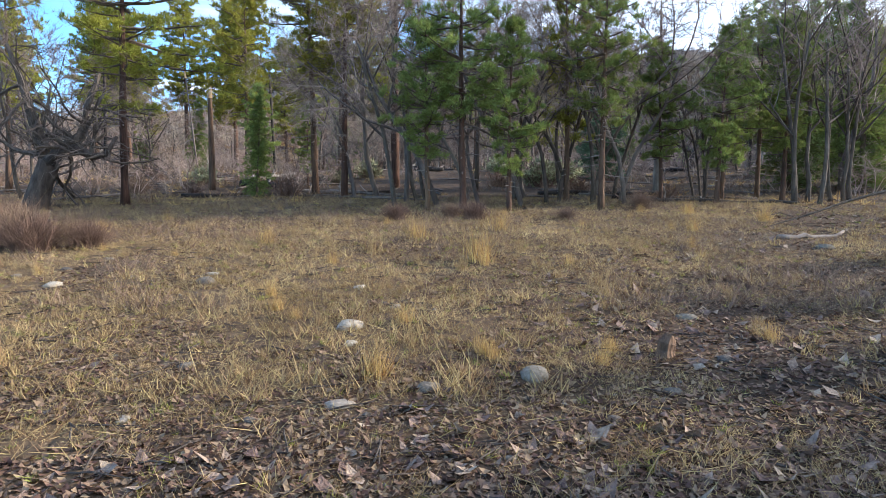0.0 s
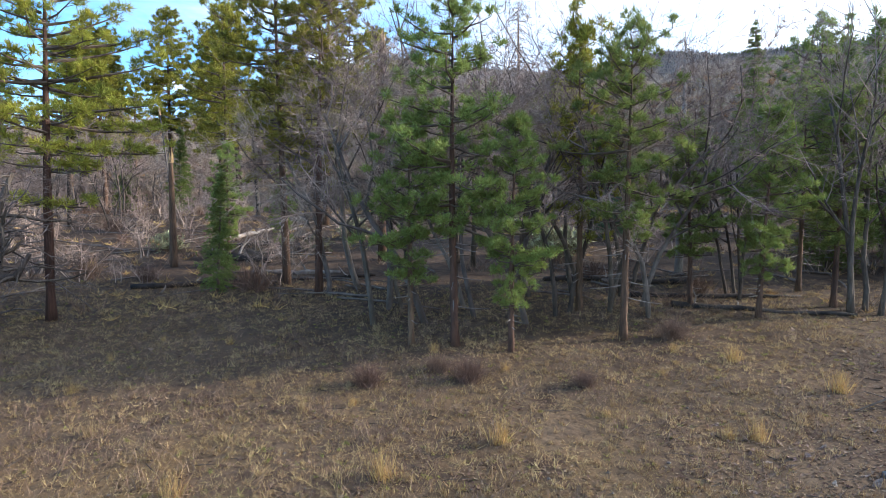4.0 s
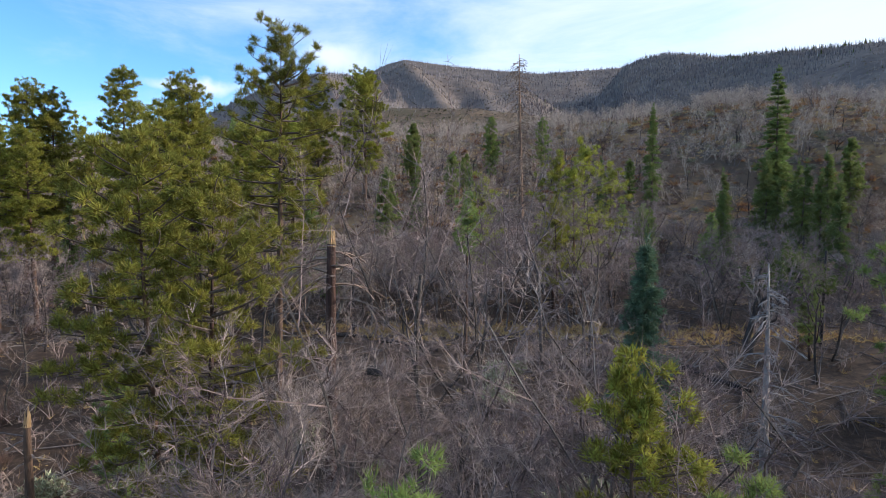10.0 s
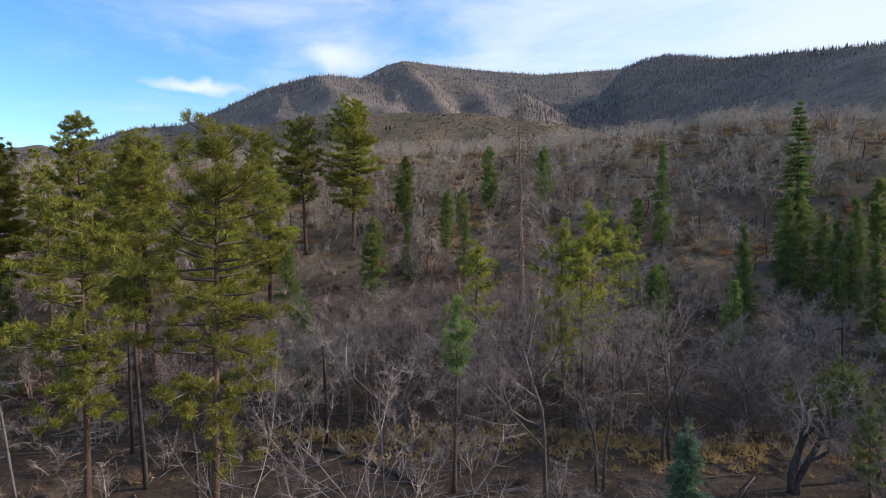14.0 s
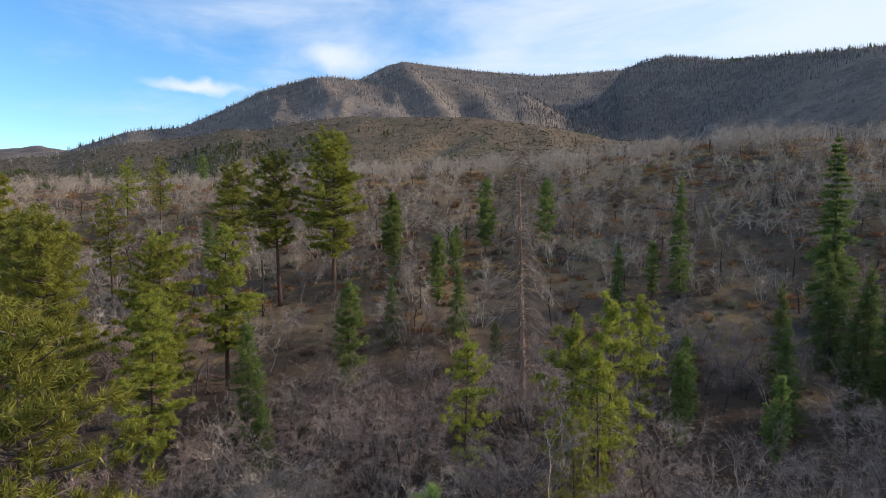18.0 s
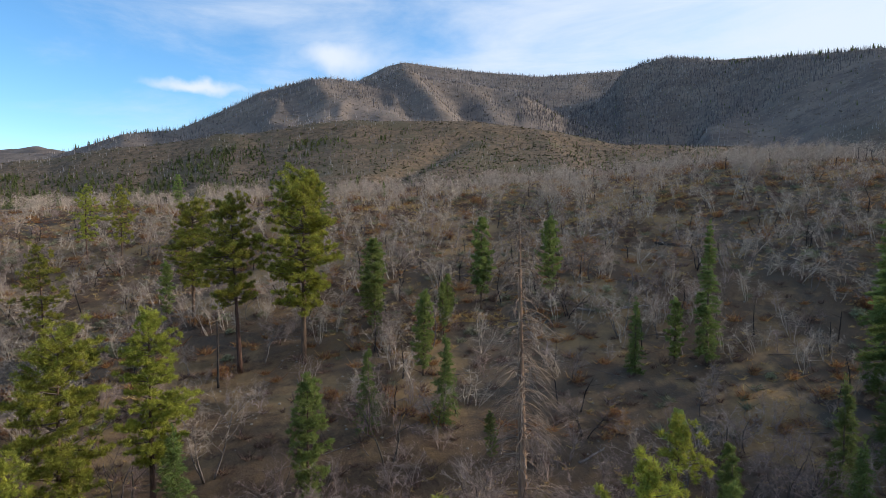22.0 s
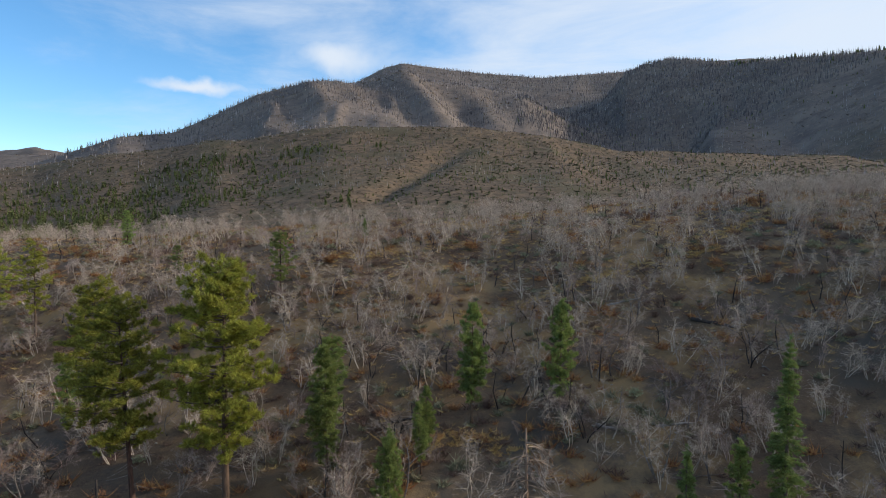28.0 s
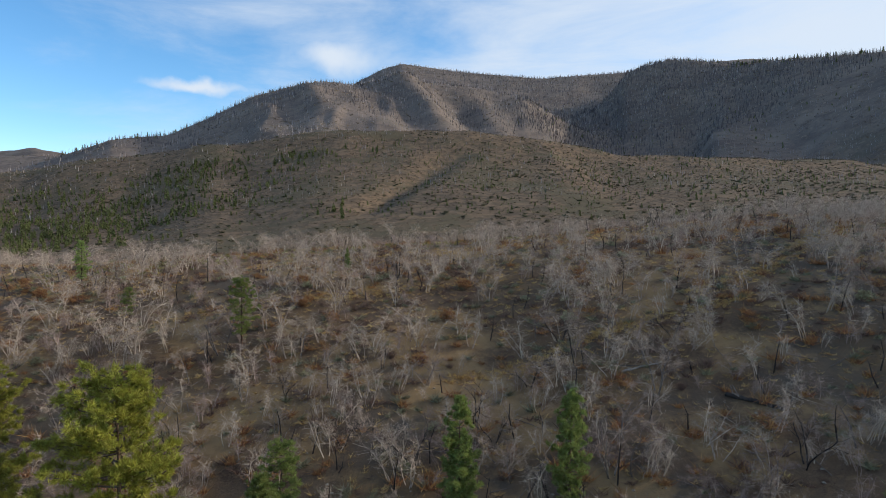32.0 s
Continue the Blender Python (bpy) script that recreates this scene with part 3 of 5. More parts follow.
# ---- ground ----
def ground_sheet():
    front = np.radians(np.linspace(-52, 52, 330))
    back = np.radians(np.linspace(52, 308, 40)[1:-1])
    az = np.concatenate([front, back])
    r = np.concatenate([[0.0], 0.6 * 1.021 ** np.arange(440)])
    r = r[r < 4800]
    cx, cy = 2.0, -3.0
    A, R = np.meshgrid(az, r[1:])
    X, Y = cx + R * np.sin(A), cy + R * np.cos(A)
    Z = ground_z(X, Y)
    v = np.concatenate([[[cx, cy, float(ground_z(cx, cy))]], np.c_[X.ravel(), Y.ravel(), Z.ravel()]])
    n, m = len(az), len(r) - 1
    i, j = np.meshgrid(np.arange(m - 1), np.arange(n), indexing="ij")
    k = (j + 1) % n
    quads = np.stack([1 + i * n + j, 1 + (i + 1) * n + j, 1 + (i + 1) * n + k, 1 + i * n + k], -1).reshape(-1, 4)
    faces = [tuple(q) for q in quads.tolist()] + [(0, 1 + q, 1 + (q + 1) % n) for q in range(n)]
    me = bpy.data.meshes.new("ground")
    me.from_pydata(v.tolist(), [], faces)
    me.shade_smooth()
    me.update()
    return me


def ground_material():
    m = bpy.data.materials.new("forest_ground")
    m.use_nodes = True
    nt = m.node_tree
    bsdf = nt.nodes["Principled BSDF"]
    bsdf.inputs["Roughness"].default_value, bsdf.inputs["Specular IOR Level"].default_value = 0.95, 0.1
    co = nt.nodes.new("ShaderNodeTexCoord")

    def mask(scale, lo, hi, detail=6, rough=0.6):
        n = nt.nodes.new("ShaderNodeTexNoise")
        n.inputs["Scale"].default_value, n.inputs["Detail"].default_value, n.inputs["Roughness"].default_value = scale, detail, rough
        nt.links.new(co.outputs["Object"], n.inputs["Vector"])
        r = nt.nodes.new("ShaderNodeMapRange")
        r.inputs["From Min"].default_value, r.inputs["From Max"].default_value = lo, hi
        nt.links.new(n.outputs["Fac"], r.inputs["Value"])
        return r.outputs[0]

    def over(fac, under, tone):
        x = nt.nodes.new("ShaderNodeMixRGB")
        x.inputs["Color2"].default_value = (*tone, 1)
        nt.links.new(fac, x.inputs["Fac"])
        if isinstance(under, tuple):
            x.inputs["Color1"].default_value = (*under, 1)
        else:
            nt.links.new(under, x.inputs["Color1"])
        return x.outputs[0]

    c = over(mask(0.308, 0.308, 0.572), (0.070, 0.046, 0.033), (0.120, 0.082, 0.052))
    c = over(mask(0.11, 0.52, 0.64), c, (0.165, 0.105, 0.050))
    c = over(mask(0.035, 0.50, 0.68), c, (0.103, 0.063, 0.040))
    c = over(mask(1.1, 0.52, 0.64), c, (0.145, 0.096, 0.054))
    c = over(mask(0.7, 0.56, 0.66, 8, 0.7), c, (0.064, 0.041, 0.029))
    c = over(mask(3.4, 0.54, 0.68), c, (0.155, 0.105, 0.064))
    c = over(mask(11, 0.54, 0.68, 4), c, (0.045, 0.030, 0.019))
    c = over(mask(30, 0.60, 0.70, 3), c, (0.245, 0.178, 0.110))
    # scrub on the far slopes, then ashen burnt-mountain soil with haze in its colour
    c = over(mask(0.013, 0.50, 0.60, 8, 0.72), c, (0.080, 0.068, 0.056))
    c = over(mask(0.05, 0.55, 0.64, 8, 0.72), c, (0.130, 0.096, 0.065))
    sep = nt.nodes.new("ShaderNodeSeparateXYZ")
    nt.links.new(co.outputs["Object"], sep.inputs[0])

    def along(lo, hi, most, tone, under):
        """Another ground tone, from one line across the valley to the next."""
        r = nt.nodes.new("ShaderNodeMapRange")
        r.inputs["From Min"].default_value, r.inputs["From Max"].default_value, r.inputs["To Max"].default_value = lo, hi, most
        nt.links.new(sep.outputs["Y"], r.inputs["Value"])
        x = nt.nodes.new("ShaderNodeMixRGB")
        nt.links.new(r.outputs[0], x.inputs["Fac"])
        nt.links.new(under, x.inputs["Color1"])
        nt.links.new(tone, x.inputs["Color2"])
        return x.outputs[0]

    # leaf litter, darkened in colour for the shade under the valley's trees
    litter = over(mask(2.0, 0.45, 0.65, 8, 0.7), (0.045, 0.032, 0.025), (0.098, 0.066, 0.045))
    # leaf carpet east of a diagonal, the clearing's shade mixed into its dark colour
    lean = nt.nodes.new("ShaderNodeVectorMath")
    lean.operation = "DOT_PRODUCT"
    lean.inputs[1].default_value = (0.75, -0.6, 0.0)
    nt.links.new(co.outputs["Object"], lean.inputs[0])
    ragged = nt.nodes.new("ShaderNodeMath")
    ragged.operation = "MULTIPLY_ADD"
    ragged.inputs[1].default_value = 2.2
    nt.links.new(mask(0.55, 0.3, 0.7), ragged.inputs[0])
    nt.links.new(lean.outputs["Value"], ragged.inputs[2])
    shade_edge = nt.nodes.new("ShaderNodeMapRange")
    shade_edge.inputs["From Min"].default_value, shade_edge.inputs["From Max"].default_value, shade_edge.inputs["To Max"].default_value = -2.3, -0.5, 0.85
    nt.links.new(ragged.outputs[0], shade_edge.inputs["Value"])
    shaded_carpet = nt.nodes.new("ShaderNodeMixRGB")
    for sock, link in (("Fac", shade_edge.outputs[0]), ("Color1", c), ("Color2", litter)):
        nt.links.new(link, shaded_carpet.inputs[sock])
    slope = over(mask(0.07, 0.50, 0.60, 7, 0.7), c, (0.235, 0.158, 0.082))
    c = along(14, 22, 0.9, litter, shaded_carpet.outputs[0])
    c = along(74, 84, 1.0, slope, c)
    chaparral = over(mask(0.16, 0.44, 0.58, 8, 0.75), (0.178, 0.124, 0.080), (0.085, 0.066, 0.047))
    chaparral = over(mask(0.02, 0.5, 0.6, 6), chaparral, (0.10, 0.084, 0.052))
    c = along(215, 300, 0.85, chaparral, c)
    # mauve-grey sets in with distance, painting haze into the burnt soil
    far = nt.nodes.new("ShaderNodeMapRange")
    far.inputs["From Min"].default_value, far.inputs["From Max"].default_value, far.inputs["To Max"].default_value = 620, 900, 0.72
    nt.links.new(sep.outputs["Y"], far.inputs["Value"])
    hazed_ash = over(mask(0.009, 0.40, 0.62, 9, 0.72), (0.110, 0.096, 0.095), (0.225, 0.185, 0.162))
    hazed_ash = over(mask(0.055, 0.50, 0.62, 8, 0.75), hazed_ash, (0.085, 0.074, 0.070))
    hazed_ash = over(mask(0.11, 0.55, 0.66, 6, 0.7), hazed_ash, (0.255, 0.205, 0.172))
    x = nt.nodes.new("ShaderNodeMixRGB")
    for sock, link in (("Fac", far.outputs[0]), ("Color1", c), ("Color2", hazed_ash)):
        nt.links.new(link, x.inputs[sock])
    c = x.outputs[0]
    nt.links.new(c, bsdf.inputs["Base Color"])
    n = nt.nodes.new("ShaderNodeTexNoise")
    n.inputs["Scale"].default_value, n.inputs["Detail"].default_value = 6, 8
    nt.links.new(co.outputs["Object"], n.inputs["Vector"])
    b = nt.nodes.new("ShaderNodeBump")
    b.inputs["Strength"].default_value, b.inputs["Distance"].default_value = 0.7, 0.08
    nt.links.new(n.outputs["Fac"], b.inputs["Height"])
    nt.links.new(b.outputs[0], bsdf.inputs["Normal"])
    return m


ground = new("ground", ground_sheet())
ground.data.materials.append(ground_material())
tagged(ground, "brown forest floor of dry grass and litter rising to burnt hills", "ground", kind="structure")


# ---- pattern trees, copied below and then taken away ----
TALL = [pine(18, 0.34, 4.7, 11, "tall full-crowned pine with a bare lower trunk", 1.45, False, None, (0.33, 0.024, 12), 0.37),
        pine(18, 0.40, 4.1, 12, "tall open-crowned pine with a long bare trunk", 1.35, False, None, (0.33, 0.024, 12), 0.37),
        pine(18, 0.30, 4.8, 13, "tall broad-crowned yellow-green pine", 1.45, False, None, (0.33, 0.024, 12), 0.37)]
SLIM = [pine(18, 0.38, 3.5, 14, "tall slim pine with a narrow crown and long bare trunk", 1.7, False, None, (0.28, 0.021, 12), 0.36),
        pine(18, 0.34, 3.7, 15, "tall slim yellow-green pine with short limbs", 1.7, False, None, (0.28, 0.021, 12), 0.36)]
MID = [pine(11, 0.34, 2.8, 21, "middle-sized green pine on the forest floor", 1.0),
       pine(11, 0.34, 2.1, 22, "slender green pine with a thin dark trunk", 1.0)]
FINE = (0.18, 0.0095, 18)
NEAR = [pine(8.5, 0.33, 2.1, 23, "middle-sized bushy pine at the edge of the clearing", 1.6, False, DEEP_NEEDLES, FINE, 0.36)]
BROAD = [pine(10, 0.32, 3.1, 25, "bushy yellow-green pine with a full crown", 1.7, False, None, (0.2, 0.011, 14), 0.4)]
YOUNG = [pine(6.5, 0.28, 1.55, 31, "young bushy pine with needles almost to the ground", 2.3, True, DEEP_NEEDLES, FINE, 0.30),
         pine(6.5, 0.24, 1.4, 32, "young slim pine with light green needles", 2.3, True, DEEP_NEEDLES, FINE, 0.30)]
LEAN = [pine(12, 0.36, 2.6, 24, "slim tall pine with short level branches", 1.35, False, None, (0.21, 0.012, 16), 0.36)]
DENSE = [pine(9, 0.22, 1.5, 36, "young dense green pine with a bare foot", 1.9, True, DEEP_NEEDLES, (0.25, 0.02, 12), 0.34),
         pine(9, 0.12, 1.5, 37, "young dense green pine standing on the slope", 1.9, True, DEEP_NEEDLES, (0.25, 0.02, 12), 0.34)]
FIRS = [fir(8, 1.45, 41, "young conical dark green fir on the slope"), fir(8, 1.2, 42, "narrow young green fir with drooping sprays"),
        fir(8, 1.7, 43, "broad young blue-green fir standing alone")]
OAKS = [bare_tree(7.5, 51, "leafless grey oak with crooked limbs", ASH_BARK, TWIG_WOOD, 1),
        bare_tree(7.5, 52, "leafless many-stemmed grey oak", ASH_BARK, TWIG_WOOD, 3, 0.2),
        bare_tree(7.5, 53, "leafless two-stemmed brown-twigged oak", OAK_BARK, RUSSET_TWIG, 2, 0.2),
        bare_tree(7.5, 54, "leafless dark-barked oak with russet twigs", OAK_BARK, RUSSET_TWIG, 1, 0.12)]
GROVE = [bare_tree(9, 66, "tall leafless grey-brown oak crowded with fine twigs", OAK_BARK, THICKET_TWIG, 1, 0.10, 0.13, True, 0.0068),
         bare_tree(9, 67, "leafless forked oak with brown twigs", OAK_BARK, THICKET_TWIG, 2, 0.12, 0.13, True, 0.006),
         bare_tree(9, 68, "leafless pale-limbed oak with curved branches", ASH_BARK, THICKET_TWIG, 1, 0.16, 0.15, True, 0.0075)]
BURNT = [bare_tree(6, 61, "burnt grey oak with few short branches", ASH_BARK, TWIG_WOOD, 2, 0.15, 0.12, True, 0.010, "burnt_oak"),
         bare_tree(6, 62, "scorched dark oak stems without leaves", CHAR_WOOD, TWIG_WOOD, 3, 0.15, 0.12, True, 0.010, "burnt_oak")]
POLES = [snag(7, 71, "charred black standing pole with stubs", CHAR_WOOD, CHAR_WOOD, 12, 0.8, True, 0.3, 0.13),
         snag(7, 72, "grey weathered dead pole with stubs", GREY_WOOD, GREY_WOOD, 20, 1.1, True, 0.3, 0.075)]
SAGE = [shrub(0.9, 81, "rounded grey-green sagebrush on the slope", "sagebrush", SAGE_LEAF, True, 110),
        shrub(0.9, 82, "low bare brown brush on the ground", "bare_bush", BRUSH_TWIG, False, 170),
        shrub(1.3, 83, "rust-brown scrub oak holding dead leaves", "scrub_oak", RUST_LEAF, True, 120)]
UPRIGHT = (0.05, 0.13, 0.10, 0.06, 0.02)
TREES_TALL = [bare_tree(13, 56, "tall leafless grey-barked tree with upright limbs", ASH_BARK, THICKET_TWIG, 1, 0.03, 0.10, True, 0.0085, "bare_cottonwood", UPRIGHT),
              bare_tree(13, 57, "tall leafless forked tree with fine twigs", OAK_BARK, THICKET_TWIG, 2, 0.04, 0.10, True, 0.0075, "bare_cottonwood", UPRIGHT)]
CLUMP = [bare_tree(9, 58, "dark leafless clump of upright stems", OAK_BARK, THICKET_TWIG, 4, 0.035, 0.08, True, 0.0065, "bare_cottonwood", UPRIGHT)]
PATTERNS = TREES_TALL + CLUMP + NEAR + BROAD + LEAN + DENSE + TALL + SLIM + MID + YOUNG + FIRS + OAKS + GROVE + BURNT + POLES + SAGE

# ---- pines: pattern, height of the pattern, then east, north, height ----
rng = np.random.default_rng(7)


def plant(patterns, own, rows, group, sink=0.08):
    for k, (x, y, h) in enumerate(rows):
        stand(patterns[k % len(patterns)], x, y, rng.uniform(0, 360), h / own, (rng.normal() * 1.2, rng.normal() * 1.2), sink, "", group)


plant(TALL, 18, [(-18.3, 72, 16), (-16.0, 97, 17.4), (-10, 98.5, 19.6), (-25.5, 109, 14.8), (46, 62, 16)], "tall pines of the valley")
plant(SLIM, 18, [(-29.1, 70, 20.3), (-37.6, 67.6, 19.4), (-35, 67.8, 18.4), (-18.1, 59.3, 18.9), (-14.8, 76, 15.8), (-31, 55, 15), (-27.5, 54, 14), (-21.5, 64, 18), (-13.5, 60, 14),
                 (-38, 50, 15), (-42, 60, 16)], "tall pines of the valley")
plant(NEAR, 8.5, [(0.6, 18.0, 8.5), (4.8, 18.6, 8.0), (12.4, 24.2, 7.5), (16.9, 30.8, 10.5)], "pines at the edge of the clearing")
plant(BROAD, 10, [(-10.6, 20.4, 11.2)], "pines at the edge of the clearing")
plant(LEAN, 12, [(-6.6, 39.5, 17), (-5.2, 25.0, 12.2), (-3.8, 23.6, 11.4)], "slim pines of the clearing")
plant(MID[1:], 11, [(4.3, 21.3, 8.4), (11.4, 58.5, 11.2), (10, 60.4, 12), (12.6, 61.5, 13), (17, 70, 11), (4.2, 62.5, 10.5),
                    (9.5, 55.5, 9)], "slender pines of the valley")
plant(MID[:1], 11, [(-14.2, 44.5, 14), (-19.5, 27.5, 11), (-52, 133, 12), (-45, 130, 12.5), (-36, 98, 13), (-44, 88, 15), (-36, 76, 14), (-48, 70, 16)],
      "pines of the valley")
plant(YOUNG, 6.5, [(-0.45, 18.1, 5.6), (1.9, 17.6, 5.4), (10.5, 23.1, 6.0), (9.2, 20.6, 5.8), (12.2, 22, 6.6), (21.6, 45.1, 4.8), (-16.2, 137.5, 9.0), (-51.8, 166, 7.6), (-34.5, 147.6, 5), (21.8, 82, 5.5),
                   (-3.8, 108.4, 8.7), (-9, 30, 5), (7.8, 21.9, 5.6), (-6.5, 29.5, 4)], "young pines")
plant(DENSE, 9, [(-3.1, 101.7, 10.8), (2.3, 95, 8), (8.7, 109.2, 10.8), (17.1, 111, 9.8), (4.7, 104.6, 5.8), (27, 96.5, 6.4),
                 (4.3, 102.6, 5.6), (-5.1, 78, 10), (23.4, 77, 6), (20, 70, 7.5), (25, 66, 7), (8, 84, 4), (48, 97, 9), (-30, 112, 7), (52, 88, 11)], "young dense pines")
plant(FIRS, 8, [(-7.4, 24.3, 4.2), (1.9, 100.8, 5), (-2.9, 103.6, 3.4), (-2.2, 87, 7), (22.7, 95, 7.3), (-12.2, 73.2, 9.3), (22.3, 74.8, 7), (31.6, 77.8, 9.7),
                (38.4, 81.9, 10.5), (29, 72, 8.5), (35, 74, 9), (-8.7, 170, 3.6), (44, 90, 9),
                (41, 76, 10), (22.5, 37, 11), (4.3, 88, 8), (38, 68, 10), 
                (46, 70, 12), (-24, 60, 8), (-30, 62, 9), (-9, 66, 6), (15.5, 27.5, 8.5), (18.5, 27, 10), (20.5, 31.5, 11), (23, 29, 11), (38, 74.5, 11), (42, 82, 10),
                (47, 84, 11)], "young firs")
BLUE_NEEDLES = material("blue_needles", (0.075, 0.118, 0.066), (0.16, 0.225, 0.13), 0.8, 0.7, translucent=0.25, island=0.35)
BUSHY = fir(8, 1.5, 44, "dense blue-green fir standing by the thicket", BLUE_NEEDLES, 0.03, 2.6, (0.2, 0.021))
SPIRE = fir(20, 3.0, 45, "tall dark green fir with a slender spire", None, 0.10, 1.2, (0.34, 0.034))
LOLLIPOP = pine(9, 0.66, 1.0, 46, "thin bare-stemmed pine with a small top tuft of needles", 2.0, False, DEEP_NEEDLES, (0.2, 0.014, 14), 0.3)
PATTERNS += [BUSHY, SPIRE, LOLLIPOP]
stand(SPIRE, 43.9, 90.1, 0, 1.0, group="young firs")
NARROW = fir(14, 1.55, 47, "slender green fir standing among burnt oaks", None, 0.08, 1.3, (0.26, 0.025))
PATTERNS.append(NARROW)
stand(NARROW, 29.9, 95.8, 0, 1.0, group="young firs")
stand(LOLLIPOP, 2.4, 46.6, 0, 1.03)
stand(BUSHY, 9.2, 35.6, 20, 1.05)
# pines added beyond the view, to shade the valley's east side
plant(TALL, 18, [(54, 76, 17), (57, 66, 17), (60, 78, 18), (50, 60, 16)], "tall pines east of the valley")
plant(CLUMP, 9, [(12.5, 21.1, 10), (14.6, 22.4, 9), (9.8, 23.2, 6.5)], "dark leafless clumps at the clearing")
plant(TREES_TALL, 13, [(6.6, 44.8, 12), (1.3, 28.9, 13.2), (2.6, 22.6, 9.2), (-9.5, 46, 11), (17.5, 27, 11), (9.5, 47, 10), (-1.3, 21.6, 10), (14, 50, 10)],
      "tall leafless trees")

for x, y, h in ((-13.6, 20.6, 7.6), (-15.4, 22.5, 8.6), (-17.5, 26, 8.5)):
    stand(GROVE[0], x, y, 50 * x, h / 9, group="leafless oaks beside the clearing")
for x, y, h in ((-2.5, 24.4, 10.3), (-3.4, 23.4, 8.6), (-4.2, 55, 9.0), (3.2, 23.4, 9.4)):
    stand(OAKS[0], x, y, 70 * x, h / 7.5, group="pale leafless oaks")

# ---- standing dead trees ----
big = snag(22.5, 91, "tall brown dead conifer with drooping bare branches", SNAG_WOOD, DRY_BRANCH, 280, 3.7, False, 0.10, 0.31, 0.8)
stand(big, 9.3, 74.5, 40)
broken = snag(9.3, 92, "broken orange-brown snag with pale splintered top and bent branches", PINE_BARK, DRY_BRANCH, 14, 2.5, True, 0.80, 0.22, 0.8)
stand(broken, -2.3, 29.8, 0)
thorny = snag(9.3, 93, "thin grey dead conifer with drooping twigs", GREY_WOOD, GREY_WOOD, 70, 1.5, False, 0.25, 0.15, 0.7)
stand(thorny, 9.4, 27, 0)
red = snag(4.4, 94, "short reddish dead stem without branches", PINE_BARK, GREY_WOOD, 5, 0.5, True, 0.4, 0.16)
stand(red, -10.7, 28.4, 0)
PATTERNS += [big, broken, thorny, red]
plant(POLES[:1], 7, [(-12.9, 47.3, 7.7), (-15.8, 51.6, 6.5), (-5, 52.8, 6), (-17.3, 94.5, 6.5), (24, 48, 6), (-22, 40, 7), (12, 62, 5), (30, 60, 6)], "charred poles", 0.15)
stand(POLES[1], -18.2, 45.6, 30, 1.0, (0, -7))


# ---- leafless oaks ----
def strew(count, x0, x1, y0, y1, gap, taken):
    out = []
    for k in range(count * 12):
        if len(out) >= count:
            break
        x, y = rng.uniform(x0, x1), rng.uniform(y0, y1)
        if all((x - a) ** 2 + (y - b) ** 2 > gap * gap for a, b in taken):
            taken.append((x, y))
            out.append((x, y))
    return out


TAKEN = []
for patterns, own, count, box, lo, hi, group in (
        (GROVE, 9, 26, (-1.6, 6.6, 19.7, 23.6), 8.0, 10.6, "leafless oaks in the thicket"),
        (GROVE, 9, 22, (-45, -16, 30, 54), 5, 9, "leafless oaks on the west valley floor"),
        (GROVE, 9, 34, (20, 50, 30, 60), 5, 9, "leafless oaks on the east valley floor"),
        (GROVE[2:] + OAKS[:2], 8, 20, (-12, 22, 51, 58), 6, 9.5, "leafless oaks by the old log"),
        (OAKS[2:] + OAKS[:1], 7.5, 70, (-13, 17, 58, 75), 5, 8, "leafless oaks in the second thicket"),
        (OAKS, 7.5, 90, (-60, 62, 56, 84), 4, 8, "leafless oaks at the foot of the slope"),
        (BURNT + OAKS[:2], 6.5, 140, (-75, 75, 84, 138), 3.4, 6.3, "burnt oaks on the slope")):
    for x, y in strew(count, *box, 1.3, TAKEN):
        k = rng.integers(0, len(patterns))
        stand(patterns[k], x, y, rng.uniform(0, 360), rng.uniform(lo, hi) / own, (rng.normal() * 3, rng.normal() * 3), 0.05, "", group)

for k, (x, y) in enumerate(strew(170, -70, 75, 80, 170, 1.5, [])):
    stand(SAGE[(0, 1, 2, 0, 1)[k % 5]], x, y, rng.uniform(0, 360), rng.uniform(0.7, 1.5), group="brush on the slope")
for k, (x, y) in enumerate(strew(45, -30, 30, 21, 60, 1.2, [])):
    stand(SAGE[(1, 1, 1, 0, 1)[k % 5]], x, y, rng.uniform(0, 360), rng.uniform(0.7, 1.4), group="brush on the valley floor")

# unseen trees added east of the clearing, sized so their long shade crosses it
for x, y, h in ((14, 4.3, 7), (14.3, 5.6, 5.8), (13.8, 7.1, 4.9), (14.2, 9, 4), (14, 11, 3.1), (16, 2, 9), (18, 0, 9)):
    stand(DENSE[1], x, y, 30 * x, 0.9 * h / 9, group="pines beside the clearing")
stand(SAGE[0], 4.9, 30.2, 0, 1.7, group="brush on the valley floor")
stand(SAGE[0], 6.1, 31, 80, 1.5, group="brush on the valley floor")

for p in PATTERNS:
    hide_away(p)


# ---- far woods, each a mass that nobody could count ----
def scatter_copies(shape, places, sizes, turns):
    """Many turned and scaled copies of a shape, joined."""
    v = np.concatenate(shape.v)
    c, s = np.cos(turns), np.sin(turns)
    x = v[None, :, 0] * c[:, None] - v[None, :, 1] * s[:, None]
    y = v[None, :, 0] * s[:, None] + v[None, :, 1] * c[:, None]
    z = np.broadcast_to(v[None, :, 2], x.shape)
    pts = np.stack([x, y, z], -1) * sizes[:, None, None] + places[:, None, :]
    faces = []
    n = len(v)
    for k in range(len(places)):
        faces.extend([tuple(i + k * n for i in f) for f in shape.f])
    return pts.reshape(-1, 3), faces


